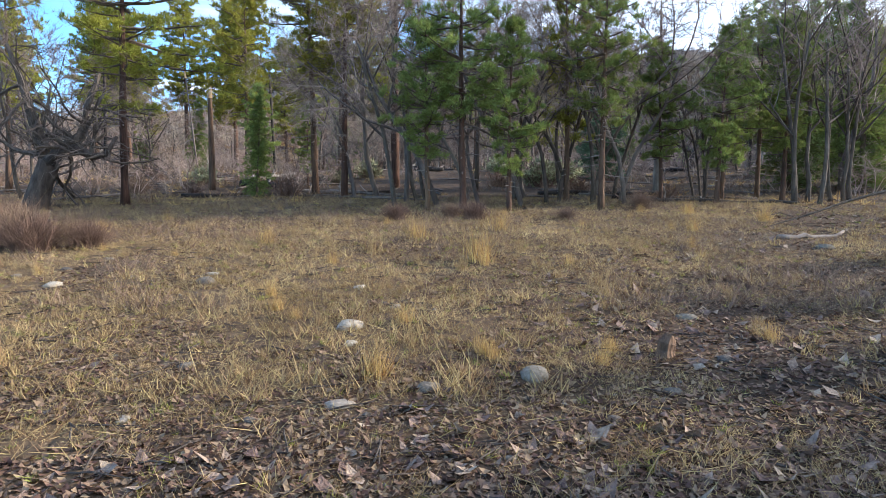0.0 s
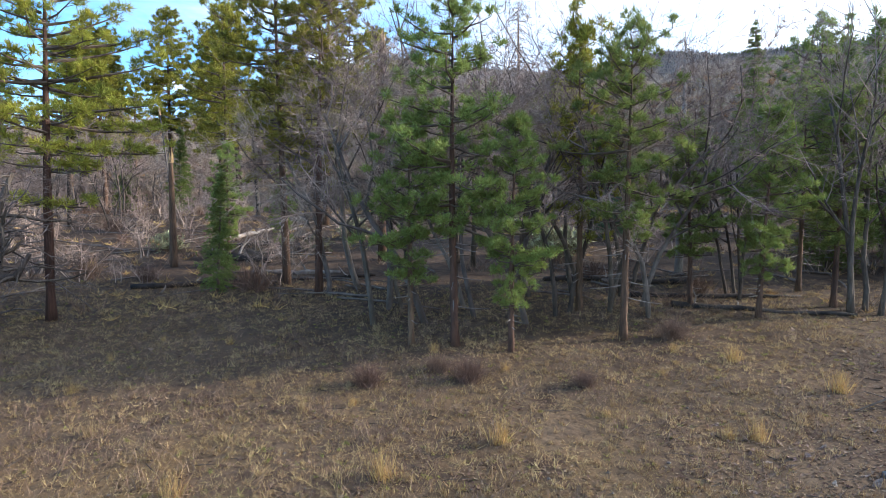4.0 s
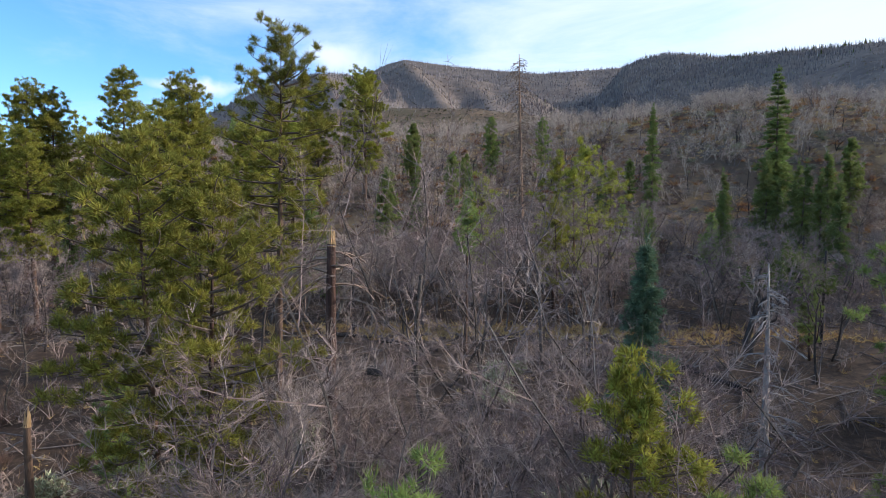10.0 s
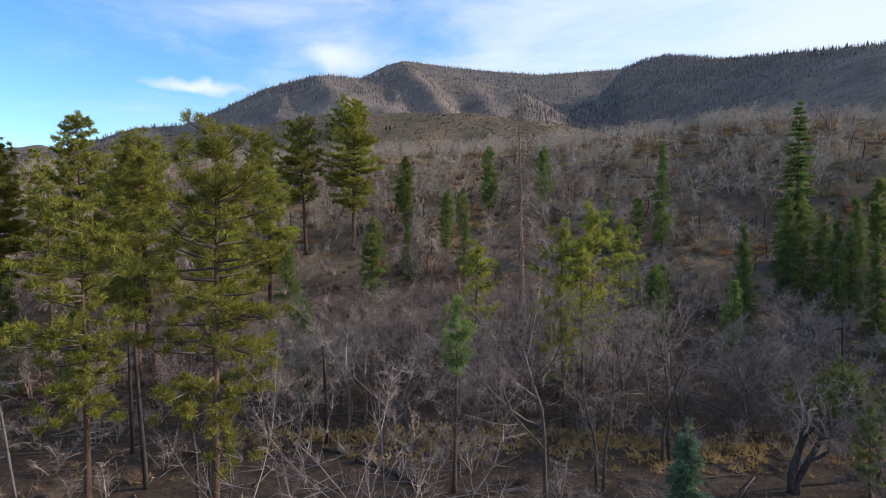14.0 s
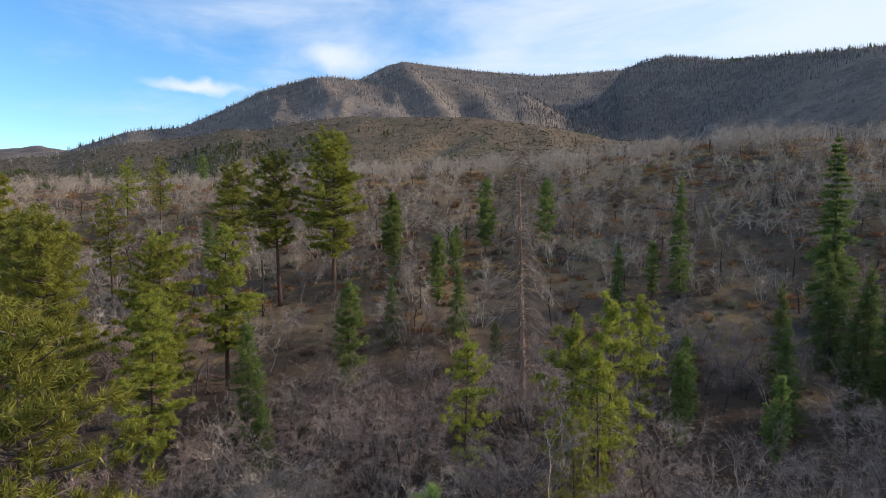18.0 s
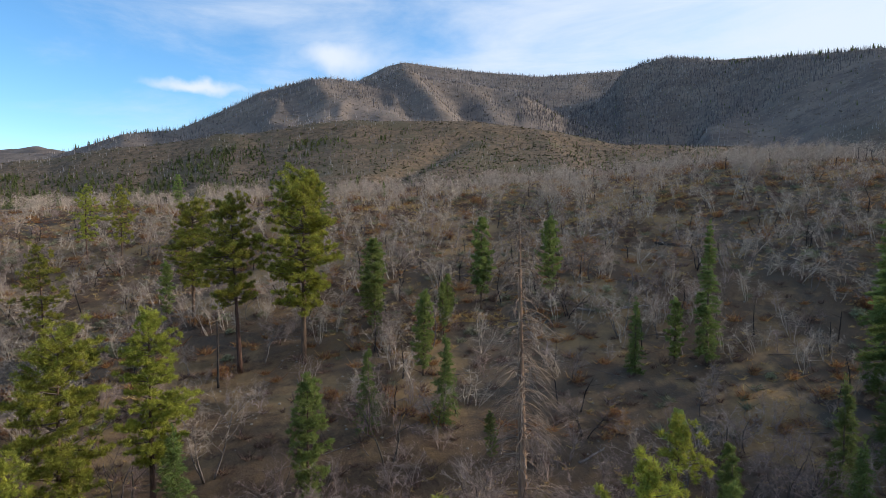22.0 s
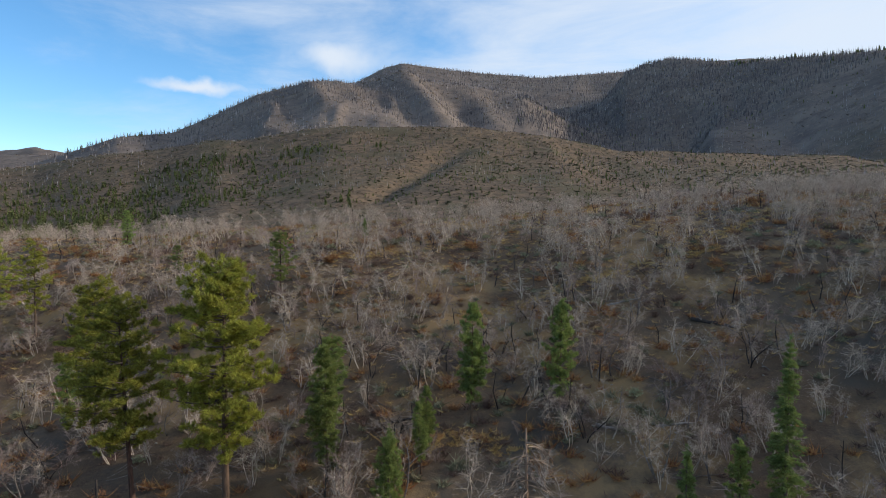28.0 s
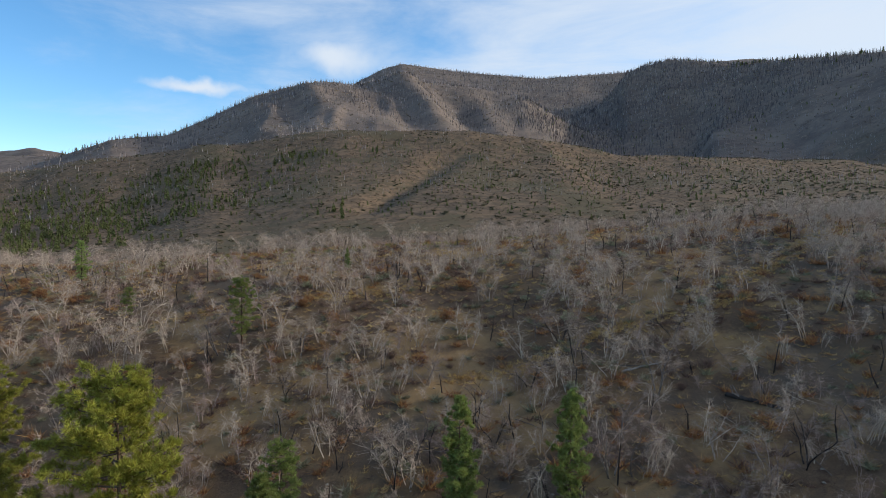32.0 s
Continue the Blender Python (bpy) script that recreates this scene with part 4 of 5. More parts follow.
def stuff(name, groups, mat, label, category):
    out = Shape()
    for verts, faces in groups:
        out.add(verts, faces)
    ob = new(name, out.mesh(name, mat))
    return tagged(ob, label, category, kind="stuff")


def on_ground(x, y, sink=0.1):
    return np.c_[x, y, ground_z(x, y) - sink]


def small_oak(seed, stems, twigs=300):
    """A light leafless oak: crooked stems, then ever finer blades of twig."""
    r = np.random.default_rng(seed)
    sh = Shape()
    at = []
    for k in range(stems):
        az, tilt = r.uniform(0, 6.28), r.uniform(0.08, 0.35)
        d = np.array([math.cos(az) * tilt, math.sin(az) * tilt, 1.0])
        p = np.array([math.cos(az) * 0.2, math.sin(az) * 0.2, -0.1])
        pts, n = [p], r.uniform(2.4, 3.4)
        for j in range(5):
            d = d + r.normal(size=3) * 0.2
            d /= np.linalg.norm(d)
            p = p + d * n / 5
            pts.append(p)
        sh.tube(pts, np.linspace(0.04, 0.010, 6), 3, False)
        t = r.uniform(1.6, 5, 26)
        i = np.minimum(t.astype(int), 4)
        q = np.array(pts)
        at.append(q[i] + (q[i + 1] - q[i]) * (t - i)[:, None])
    at = np.concatenate(at)
    way = r.normal(size=at.shape) * [0.8, 0.8, 0.45] + [0, 0, 0.35]
    tip = at + way * r.uniform(0.4, 1.0, (len(at), 1))
    sh.slivers(at, tip, 0.013, r)
    k = r.integers(0, len(at), twigs)
    base = at[k] + (tip[k] - at[k]) * r.uniform(0.25, 1.0, (twigs, 1))
    sh.slivers(base, base + r.normal(size=base.shape) * 0.32 + [0, 0, -0.06], 0.0075, r)
    return sh


far_rng = np.random.default_rng(99)


def band(count, x0, x1, y0, y1, keep=None):
    x, y = far_rng.uniform(x0, x1, count), far_rng.uniform(y0, y1, count)
    if keep is not None:
        m = fractal(x / keep, y / keep, 3, 31) > -0.12
        x, y = x[m], y[m]
    return x, y


groups = []
for seed, stems, count in ((301, 3, 330), (302, 2, 330), (303, 4, 300)):
    x, y = band(count, -115, 140, 136, 206, 14)
    groups.append(scatter_copies(small_oak(seed, stems), on_ground(x, y), far_rng.uniform(0.9, 1.7, len(x)), far_rng.uniform(0, 6.28, len(x))))
stuff("burnt_oak_wood", groups, TWIG_WOOD, "pale grey leafless burnt oak wood on the bench", "wood")
groups = []
for seed, stems, count in ((311, 3, 380), (313, 4, 240)):
    x, y = band(count, -80, 90, 84, 140, 11)
    groups.append(scatter_copies(small_oak(seed, stems), on_ground(x, y), far_rng.uniform(0.6, 1.4, len(x)), far_rng.uniform(0, 6.28, len(x))))
stuff("burnt_scrub", groups, TWIG_WOOD, "grey leafless scrub on the stony slope", "scrub")
groups = []
for seed, stems, count in ((312, 2, 420), (314, 4, 420), (315, 3, 420)):
    x, y = band(count, -95, 110, 84, 205, 9)
    groups.append(scatter_copies(small_oak(seed, stems, 260), on_ground(x, y), far_rng.uniform(0.4, 1.0, len(x)), far_rng.uniform(0, 6.28, len(x))))
stuff("brown_scrub", groups, RUSSET_TWIG, "brown leafless scrub filling the ground between the oaks", "scrub")
groups = []
for seed, stems, count in ((321, 4, 170), (322, 3, 170)):
    x, y = band(count, -60, 60, 57, 86, 9)
    groups.append(scatter_copies(small_oak(seed, stems), on_ground(x, y), far_rng.uniform(0.5, 1.2, len(x)), far_rng.uniform(0, 6.28, len(x))))
x, y = band(420, -48, 48, 25, 58, 8)
groups.append(scatter_copies(small_oak(323, 4, 220), on_ground(x, y), far_rng.uniform(0.3, 0.8, len(x)), far_rng.uniform(0, 6.28, len(x))))
stuff("undergrowth", groups, RUSSET_TWIG, "brown leafless undergrowth on the valley floor", "undergrowth")


def tussock(seed, count, h, w, flat=0.6):
    r = np.random.default_rng(seed)
    sh = Shape()
    d = r.normal(size=(count, 3)) * [flat, flat, 0.2] + [0, 0, 0.8]
    base = r.normal(size=(count, 3)) * [0.3 * h, 0.3 * h, 0]
    sh.slivers(base, base + d * h * r.uniform(0.5, 1.1, (count, 1)), w, r)
    return sh


x, y = band(3200, -48, 48, 21, 80, 6)
stuff("floor_brush", [scatter_copies(tussock(330, 18, 0.5, 0.011, 0.7), on_ground(x, y, 0), far_rng.uniform(0.4, 1.4, len(x)), far_rng.uniform(0, 6.28, len(x)))],
      BRUSH_TWIG, "low brown brush and dead stems on the valley floor", "brush")
x, y = band(5200, -95, 110, 78, 206, 8)
stuff("russet_brush", [scatter_copies(tussock(331, 36, 0.7, 0.026), on_ground(x, y, 0), far_rng.uniform(0.6, 1.6, len(x)), far_rng.uniform(0, 6.28, len(x)))],
      BRUSH_TWIG, "low reddish-brown brush between the oaks", "brush")
x, y = band(2300, -95, 110, 86, 206, 10)
stuff("rust_scrub", [scatter_copies(tussock(332, 60, 0.8, 0.034, 0.7), on_ground(x, y, 0), far_rng.uniform(0.5, 1.5, len(x)), far_rng.uniform(0, 6.28, len(x)))],
      RUST_LEAF, "rust-coloured dead-leaved scrub in clumps", "scrub")
x, y = band(1500, -85, 95, 85, 200, 12)
stuff("sage_scrub", [scatter_copies(tussock(333, 50, 0.75, 0.045, 0.8), on_ground(x, y, 0), far_rng.uniform(0.5, 1.3, len(x)), far_rng.uniform(0, 6.28, len(x)))],
      SAGE_LEAF, "small grey-green sage clumps", "scrub")
x, y = band(13000, -90, 110, 80, 206, 13)
stuff("slope_grass", [scatter_copies(tussock(334, 12, 0.4, 0.026, 0.8), on_ground(x, y, 0), far_rng.uniform(0.6, 1.3, len(x)), far_rng.uniform(0, 6.28, len(x)))],
      DRY_GRASS, "dry yellow grass in patches on the slope", "grass")


# ---- the burnt hills ----
def fan(count, u0, u1, d0, d1):
    d = np.sqrt(far_rng.uniform(d0 * d0, d1 * d1, count))
    u = far_rng.uniform(u0, u1, count)
    return HUB[0] + u * d, HUB[1] + d


FAR_SNAG = material("far_snag", (0.17, 0.15, 0.15), (0.42, 0.37, 0.36), 0.02, 0.9, island=0.35)
FAR_BRUSH = material("far_brush", (0.115, 0.090, 0.066), (0.245, 0.185, 0.130), 0.02, 0.95, island=0.35)
FAR_GREEN = material("far_green", (0.085, 0.105, 0.042), (0.185, 0.190, 0.066), 0.03, 0.9, island=0.3)

sh = Shape()
for count, u0, u1, d0, d1, hi in ((11000, -0.78, 0.85, 700, 1500, 10), (17000, -0.65, 0.85, 1250, 2300, 12), (7000, -0.78, 0.8, 330, 800, 5)):
    x, y = fan(count, u0, u1, d0, d1)
    p = on_ground(x, y, 0.5)
    tip = p + np.c_[far_rng.normal(size=(count, 2)) * 0.4, far_rng.uniform(0.4, 1.0, count) * hi]
    sh.slivers(p, tip, 0.00027 * (y - HUB[1]) + 0.05, far_rng)
for ridge, count, u0, u1, hi in ((BURNT_RIDGE, 700, -0.5, 0.2, 13), (PEAK, 420, -0.14, 0.3, 13), (DARK_RIDGE, 420, 0.25, 0.8, 16)):
    u = far_rng.uniform(u0, u1, count)
    d = ridge_line(ridge, u)[0] + far_rng.normal(size=count) * 22
    p = on_ground(HUB[0] + u * d, HUB[1] + d, 0.5)
    sh.slivers(p, p + np.c_[far_rng.normal(size=(count, 2)) * 0.4, far_rng.uniform(0.3, 1.0, count) * hi], 0.00028 * d + 0.05, far_rng)
snags = new("far_burnt_trunks", sh.mesh("far_burnt_trunks", FAR_SNAG))
tagged(snags, "grey burnt tree trunks standing over the hills", "burnt wood", kind="stuff")

# charred dead trunks, packed dark on the east hill to paint in its shade
sh = Shape()
for count, u0, u1, d0, d1, hi in ((17000, 0.12, 0.88, 1000, 1600, 11), (6000, 0.0, 0.88, 1500, 2300, 12), (7000, -0.65, 0.12, 900, 1700, 9)):
    x, y = fan(count, u0, u1, d0, d1)
    p = on_ground(x, y, 0.5)
    tip = p + np.c_[far_rng.normal(size=(count, 2)) * 0.5, far_rng.uniform(0.4, 1.0, count) * hi]
    sh.slivers(p, tip, 0.00045 * (y - HUB[1]) + 0.1, far_rng)
FAR_CHAR = material("far_char", (0.075, 0.070, 0.075), (0.16, 0.140, 0.138), 0.02, 0.9, island=0.3)
tagged(new("far_charred_wood", sh.mesh("far_charred_wood", FAR_CHAR)), "dark charred dead forest on the hillsides, deepening one hill's shade", "burnt wood", kind="stuff")

groups = []
for seed, count, u0, u1, d0, d1, size in ((341, 40000, -0.82, 0.88, 190, 660, 0.8), (342, 7500, -0.82, 0.88, 560, 1400, 2.0), (343, 7500, -0.7, 0.88, 1200, 2350, 3.0)):
    x, y = fan(count, u0, u1, d0, d1)
    groups.append(scatter_copies(tussock(seed, 7, 0.75, 0.2, 0.8), on_ground(x, y, 0.2), size * far_rng.uniform(0.6, 1.5, count), far_rng.uniform(0, 6.28, count)))
stuff("far_brush", groups, FAR_BRUSH, "brown brush over the burnt hills", "brush")


def far_conifer(seed):
    r = np.random.default_rng(seed)
    sh = Shape()
    for k in range(26):
        z = k / 26
        n = 4
        a = r.uniform(0, 6.28, n)
        b = np.c_[np.zeros(n), np.zeros(n), np.full(n, 0.12 + 0.86 * z + 0.05)]
        reach = 0.26 * (1 - z) ** 0.7 + 0.02
        sh.slivers(b, b + np.c_[np.cos(a) * reach, np.sin(a) * reach, -0.04 + r.normal(size=n) * 0.03], 0.07, r)
    return sh


def along_crest(ridge, count, u0, u1, spread):
    u = far_rng.uniform(u0, u1, count)
    d = ridge_line(ridge, u)[0] + far_rng.normal(size=count) * spread
    return HUB[0] + u * d, HUB[1] + d


groups = []
for seed, count, u0, u1, d0, d1, size in ((351, 3000, -0.82, -0.10, 270, 470, 4.2), (352, 900, -0.35, 0.25, 280, 500, 2.2), (353, 90, 0.12, 0.30, 1000, 1400, 6),
                                          (356, 500, 0.22, 0.85, 260, 520, 2.8), (357, 160, 0.3, 0.85, 800, 1300, 5)):
    x, y = fan(count, u0, u1, d0, d1)
    # the woods thin out in patches and towards their eastern edge
    m = fractal(x / 60, y / 60, 3, 77) + far_rng.uniform(-0.25, 0.25, count) > (-0.35 if seed != 351 else 0.9 * ((x - HUB[0]) / (y - HUB[1]) + 0.48))
    x, y = x[m], y[m]
    groups.append(scatter_copies(far_conifer(seed), on_ground(x, y, 0.5), size * far_rng.uniform(0.5, 1.25, len(x)), far_rng.uniform(0, 6.28, len(x))))
for seed, ridge, count, u0, u1, spread, size in ((354, DARK_RIDGE, 110, 0.46, 0.85, 45, 9), (355, BURNT_RIDGE, 30, -0.62, -0.42, 22, 6.5), (359, DARK_RIDGE, 60, 0.33, 0.52, 18, 7), (360, BURNT_RIDGE, 30, -0.44, -0.2, 18, 6)):
    x, y = along_crest(ridge, count, u0, u1, spread)
    groups.append(scatter_copies(far_conifer(seed), on_ground(x, y, 0.5), size * far_rng.uniform(0.4, 1.25, len(x)), far_rng.uniform(0, 6.28, len(x))))
x, y = fan(5200, -0.8, 0.8, 200, 640)
m = fractal(x / 70, y / 70, 3, 88) > -0.15
x, y = x[m], y[m]
shrubs = [scatter_copies(tussock(358, 26, 1.0, 0.2, 0.8), on_ground(x, y, 0), far_rng.uniform(0.3, 1.3, len(x)), far_rng.uniform(0, 6.28, len(x)))]
stuff("far_conifers", groups, FAR_GREEN, "dark green conifers and junipers scattered over the hills", "wood")
FAR_SHRUB = material("far_shrub", (0.062, 0.062, 0.036), (0.145, 0.128, 0.074), 0.03, 0.9, island=0.35)
stuff("far_shrubs", shrubs, FAR_SHRUB, "grey-green shrubs on the near hill", "shrubs")


# ---- what stands and lies on the slope ----
def strip(points, width, count):
    """Places along a crooked line."""
    pts = np.array(points, float)
    t = far_rng.uniform(0, len(pts) - 1, count)
    i = np.minimum(t.astype(int), len(pts) - 2)
    p = pts[i] + (pts[i + 1] - pts[i]) * (t - i)[:, None]
    return p[:, 0] + far_rng.normal(size=count) * width, p[:, 1] + far_rng.normal(size=count) * width


groups = []
for line, width, count in ((((8, 130), (16, 132), (24, 135), (33, 137), (44, 138)), 0.6, 420), (((38, 141), (50, 146), (62, 156), (74, 164)), 1.2, 420), (((-30, 148), (-12, 152), (6, 155)), 1.2, 260),
                           (((2, 106), (8, 107), (13, 106)), 0.8, 140), (((-12, 54), (0, 53.5), (8, 53), (16, 52)), 1.4, 420), (((14, 50), (20, 52), (27, 50)), 1.0, 160), (((-22, 176), (10, 182), (60, 186)), 3.0, 400)):
    x, y = strip(line, width, count)
    groups.append(scatter_copies(tussock(361, 18, 0.48, 0.034, 0.8), on_ground(x, y, 0), far_rng.uniform(0.5, 1.2, count), far_rng.uniform(0, 6.28, count)))
x, y = strip(((-70, 172), (-30, 186), (10, 196), (45, 200), (80, 205)), 3.5, 700)
crest = scatter_copies(tussock(362, 18, 0.6, 0.035, 0.8), on_ground(x, y, 0), far_rng.uniform(0.5, 1.3, 700), far_rng.uniform(0, 6.28, 700))
stuff("crest_grass", [crest], GREEN_GRASS, "olive-green grass along the crest of the bench", "grass")
stuff("yellow_grass", groups, DRY_GRASS, "strips of dry yellow grass on the slope", "grass")
x, y = band(1500, -40, 60, 84, 150, 9)
sh = Shape()
sh.add(np.array([[1, 0, 0], [-0.9, 0.1, 0], [0.1, 0.8, 0.1], [0, -0.9, 0], [0, 0.1, 0.6], [0, 0, -0.5]]), [(0, 2, 4), (2, 1, 4), (1, 3, 4), (3, 0, 4), (2, 0, 5), (1, 2, 5), (3, 1, 5), (0, 3, 5)])
stuff("slope_stones", [scatter_copies(sh, on_ground(x, y, 0.0), far_rng.uniform(0.05, 0.22, len(x)), far_rng.uniform(0, 6.28, len(x)))], STONE, "loose grey stones on the slope", "stones")
sh = Shape()
near_wood = band(420, -45, 45, 22, 62)
far_wood = band(520, -60, 70, 24, 175)
for x, y in zip(np.r_[near_wood[0], far_wood[0]], np.r_[near_wood[1], far_wood[1]]):
    a, n = far_rng.uniform(0, 6.28), far_rng.uniform(0.5, 2.2)
    d = np.array([math.cos(a), math.sin(a)])
    q = [np.array([x + d[0] * k, y + d[1] * k, 0]) for k in (-n, 0, n)]
    for p in q:
        p[2] = float(ground_z(p[0], p[1])) + 0.06
    q[1] = q[1] + [0.1 * far_rng.normal(), 0.1 * far_rng.normal(), 0.04]
    sh.tube(q, [0.042, 0.032, 0.010], 4, False)
tagged(new("deadfall", sh.mesh("deadfall", ASH_BARK)), "thin grey fallen branches strewn on the ground", "deadwood", kind="stuff")

sh = Shape()
for x, y in zip(*band(420, -75, 95, 84, 205, 10)):
    n = far_rng.uniform(1.2, 4.0)
    p = np.array([x, y, float(ground_z(x, y)) - 0.1])
    d = np.array([far_rng.normal() * 0.16, far_rng.normal() * 0.16, 1.0])
    k = far_rng.normal(size=3) * 0.06 * n
    sh.tube([p, p + d * n * 0.55 + k, p + d * n], [0.075, 0.055, 0.02], 5, False)
    for j in range(3):
        b = p + d * n * far_rng.uniform(0.35, 0.95)
        e = np.array([far_rng.normal(), far_rng.normal(), 0.7]) * n * 0.16
        sh.tube([b, b + e], [0.03, 0.01], 3, False)
tagged(new("charred_stems", sh.mesh("charred_stems", CHAR_WOOD)), "black charred oak stems standing in the scrub", "burnt wood", kind="stuff")


# ---- the clearing: grass, litter, stones and wood ----
def tuft(seed, count, h, w, mat, name, label):
    r = np.random.default_rng(seed)
    ob = thing(name, label, "grass")
    sh = Shape()
    d = r.normal(size=(count, 3)) * [0.28, 0.28, 0.1] + [0, 0, 1]
    base = r.normal(size=(count, 3)) * [0.18 * h, 0.18 * h, 0]
    tip = base + d * h * r.uniform(0.5, 1.1, (count, 1))
    sh.slivers(base, tip, w, r)
    part("grass_blade", sh, mat, ob, kind="stuff")
    return ob


clear_rng = np.random.default_rng(5)


def clearing(count, x0, x1, y0, y1, cut, seed):
    y = y0 + (y1 - y0) * clear_rng.uniform(0, 1, count) ** 1.35
    x = clear_rng.uniform(x0, x1, count) * (0.35 + 0.65 * y / y1)
    m = fractal(x / 2.4, y / 1.7, 3, seed) > cut(x, y)
    return x[m], y[m]


def meadow(x, y):
    return -0.25 + 0.35 * ease((x * 0.75 - (y - 6.0) * 0.5 + 0.6) / 3) + 0.30 * ease((4.2 - y) / 1.5)


groups, green = [], []
for seed, count, h, w in ((401, 26000, 0.085, 0.0022), (402, 10000, 0.17, 0.0024), (403, 2600, 0.06, 0.003)):
    x, y = clearing(count, -20, 20, 1.6, 26, meadow, seed)
    p = on_ground(x, y, 0.0)
    g = scatter_copies(tussock(seed, 12, h, w, 0.5), p, clear_rng.uniform(0.6, 1.4, len(x)), clear_rng.uniform(0, 6.28, len(x)))
    (green if seed == 403 else groups).append(g)
stuff("dry_grass", groups, STRAW, "short dry straw-coloured grass in the clearing", "grass")
x, y = clearing(1500, -20, 20, 2, 24, lambda a, b: -0.1 + 0 * a, 409)
green.append(scatter_copies(tussock(404, 16, 0.08, 0.004, 0.6), on_ground(x, y, 0), clear_rng.uniform(0.5, 1.3, len(x)), clear_rng.uniform(0, 6.28, len(x))))
stuff("green_grass", green, GREEN_GRASS, "sparse short green grass among the straw", "grass")
bunches, weeds = [], []
for seed, count, h, w in ((421, 9000, 0.10, 0.0045), (422, 2200, 0.19, 0.0045)):
    x, y = clearing(count, -20, 20, 4.5, 24, lambda a, b: meadow(a, b) - 0.05, seed)
    bunches.append(scatter_copies(tussock(seed, 16, h, w, 0.5), on_ground(x, y, 0), clear_rng.uniform(0.5, 1.4, len(x)), clear_rng.uniform(0, 6.28, len(x))))
stuff("bunchgrass", bunches, STRAW, "ragged dry bunchgrass standing over the clearing", "grass")
x, y = clearing(5200, -20, 20, 7, 24, lambda a, b: 0.12 - 0.3 * ease((b - 10) / 5), 423)
stuff("dead_weeds", [scatter_copies(tussock(423, 13, 0.32, 0.0045, 0.5), on_ground(x, y, 0), clear_rng.uniform(0.4, 1.3, len(x)), clear_rng.uniform(0, 6.28, len(x)))],
      BRUSH_TWIG, "thin brown dead weeds at the edge of the clearing", "weeds")
x, y = band(2400, -45, 45, 20, 82, 7)
stuff("floor_grass", [scatter_copies(tussock(405, 12, 0.3, 0.014, 0.7), on_ground(x, y, 0), clear_rng.uniform(0.5, 1.3, len(x)), clear_rng.uniform(0, 6.28, len(x)))],
      DRY_GRASS, "dry grass under the trees of the valley", "grass")


def litter(seed, count, small=0.018, large=0.044, bias=0.12):
    """Curled dead oak leaves: a bent four-cornered blade each."""
    r = np.random.default_rng(seed)
    sh = Shape()
    y = 1.4 + 20 * r.uniform(0, 1, count) ** 1.9
    x = r.uniform(-1, 1, count) * (1.6 + 0.8 * y) + 0.2
    keep = fractal(x / 1.6, y / 1.2, 3, 77) > bias - 0.5 * ease((x * 0.75 - (y - 6.0) * 0.5 + 1.6) / 3) - 0.35 * ease((4.4 - y) / 1.5)
    x, y = x[keep], y[keep]
    n = len(x)
    p = np.c_[x, y, ground_z(x, y) + r.uniform(-0.004, 0.022, n)]
    a = r.uniform(0, 6.28, n)
    size = r.uniform(small, large, n)[:, None]
    e = np.c_[np.cos(a), np.sin(a), r.normal(size=n) * 0.3] * size
    f = np.c_[-np.sin(a), np.cos(a), r.normal(size=n) * 0.35] * size * 0.55
    curl = np.c_[np.zeros(n), np.zeros(n), r.uniform(0.1, 0.55, n) * size[:, 0]]
    verts = np.stack([p - e + curl, p - f * 0.9, p + e * 0.2 + f * 0.2, p + f, p + e + curl, p - e * 0.2 - f * 1.1], 1)
    sh.add(verts.reshape(-1, 3), [q for k in range(n) for q in ((6 * k, 6 * k + 5, 6 * k + 2, 6 * k + 3), (6 * k + 5, 6 * k + 4, 6 * k + 2), (6 * k + 2, 6 * k + 4, 6 * k + 3))])
    return sh


def thatch(count):
    """Flattened straw lying on the soil."""
    r = np.random.default_rng(431)
    y = 1.5 + 22 * r.uniform(0, 1, count) ** 1.6
    x = r.uniform(-1, 1, count) * (1.8 + 0.8 * y)
    keep = fractal(x / 2.4, y / 1.7, 3, 401) > meadow(x, y) - 0.08
    x, y = x[keep], y[keep]
    n = len(x)
    a = r.uniform(0, 6.28, n)
    p = np.c_[x, y, ground_z(x, y) + r.uniform(0.002, 0.014, n)]
    sh = Shape()
    sh.slivers(p, p + np.c_[np.cos(a), np.sin(a), r.normal(size=n) * 0.15] * r.uniform(0.04, 0.13, (n, 1)), 0.0026, r)
    return sh


tagged(new("straw_thatch", thatch(110000).mesh("straw_thatch", STRAW)), "flattened dry straw covering the soil", "straw", kind="stuff")
stuff_ob = new("leaf_litter", litter(411, 120000, 0.015, 0.040, 0.02).mesh("leaf_litter", DEAD_LEAF))
tagged(stuff_ob, "curled brown oak leaves lying thick on the ground", "leaves", kind="stuff")
FLAKE = material("bark_flake", (0.12, 0.082, 0.066), (0.34, 0.245, 0.195), 14, 0.95, 0.6, 60, island=0.5)
tagged(new("bark_flakes", litter(412, 5200, 0.035, 0.10, 0.42).mesh("bark_flakes", FLAKE)), "broken flakes of grey-brown bark among the leaves", "bark", kind="stuff")
sh = Shape()
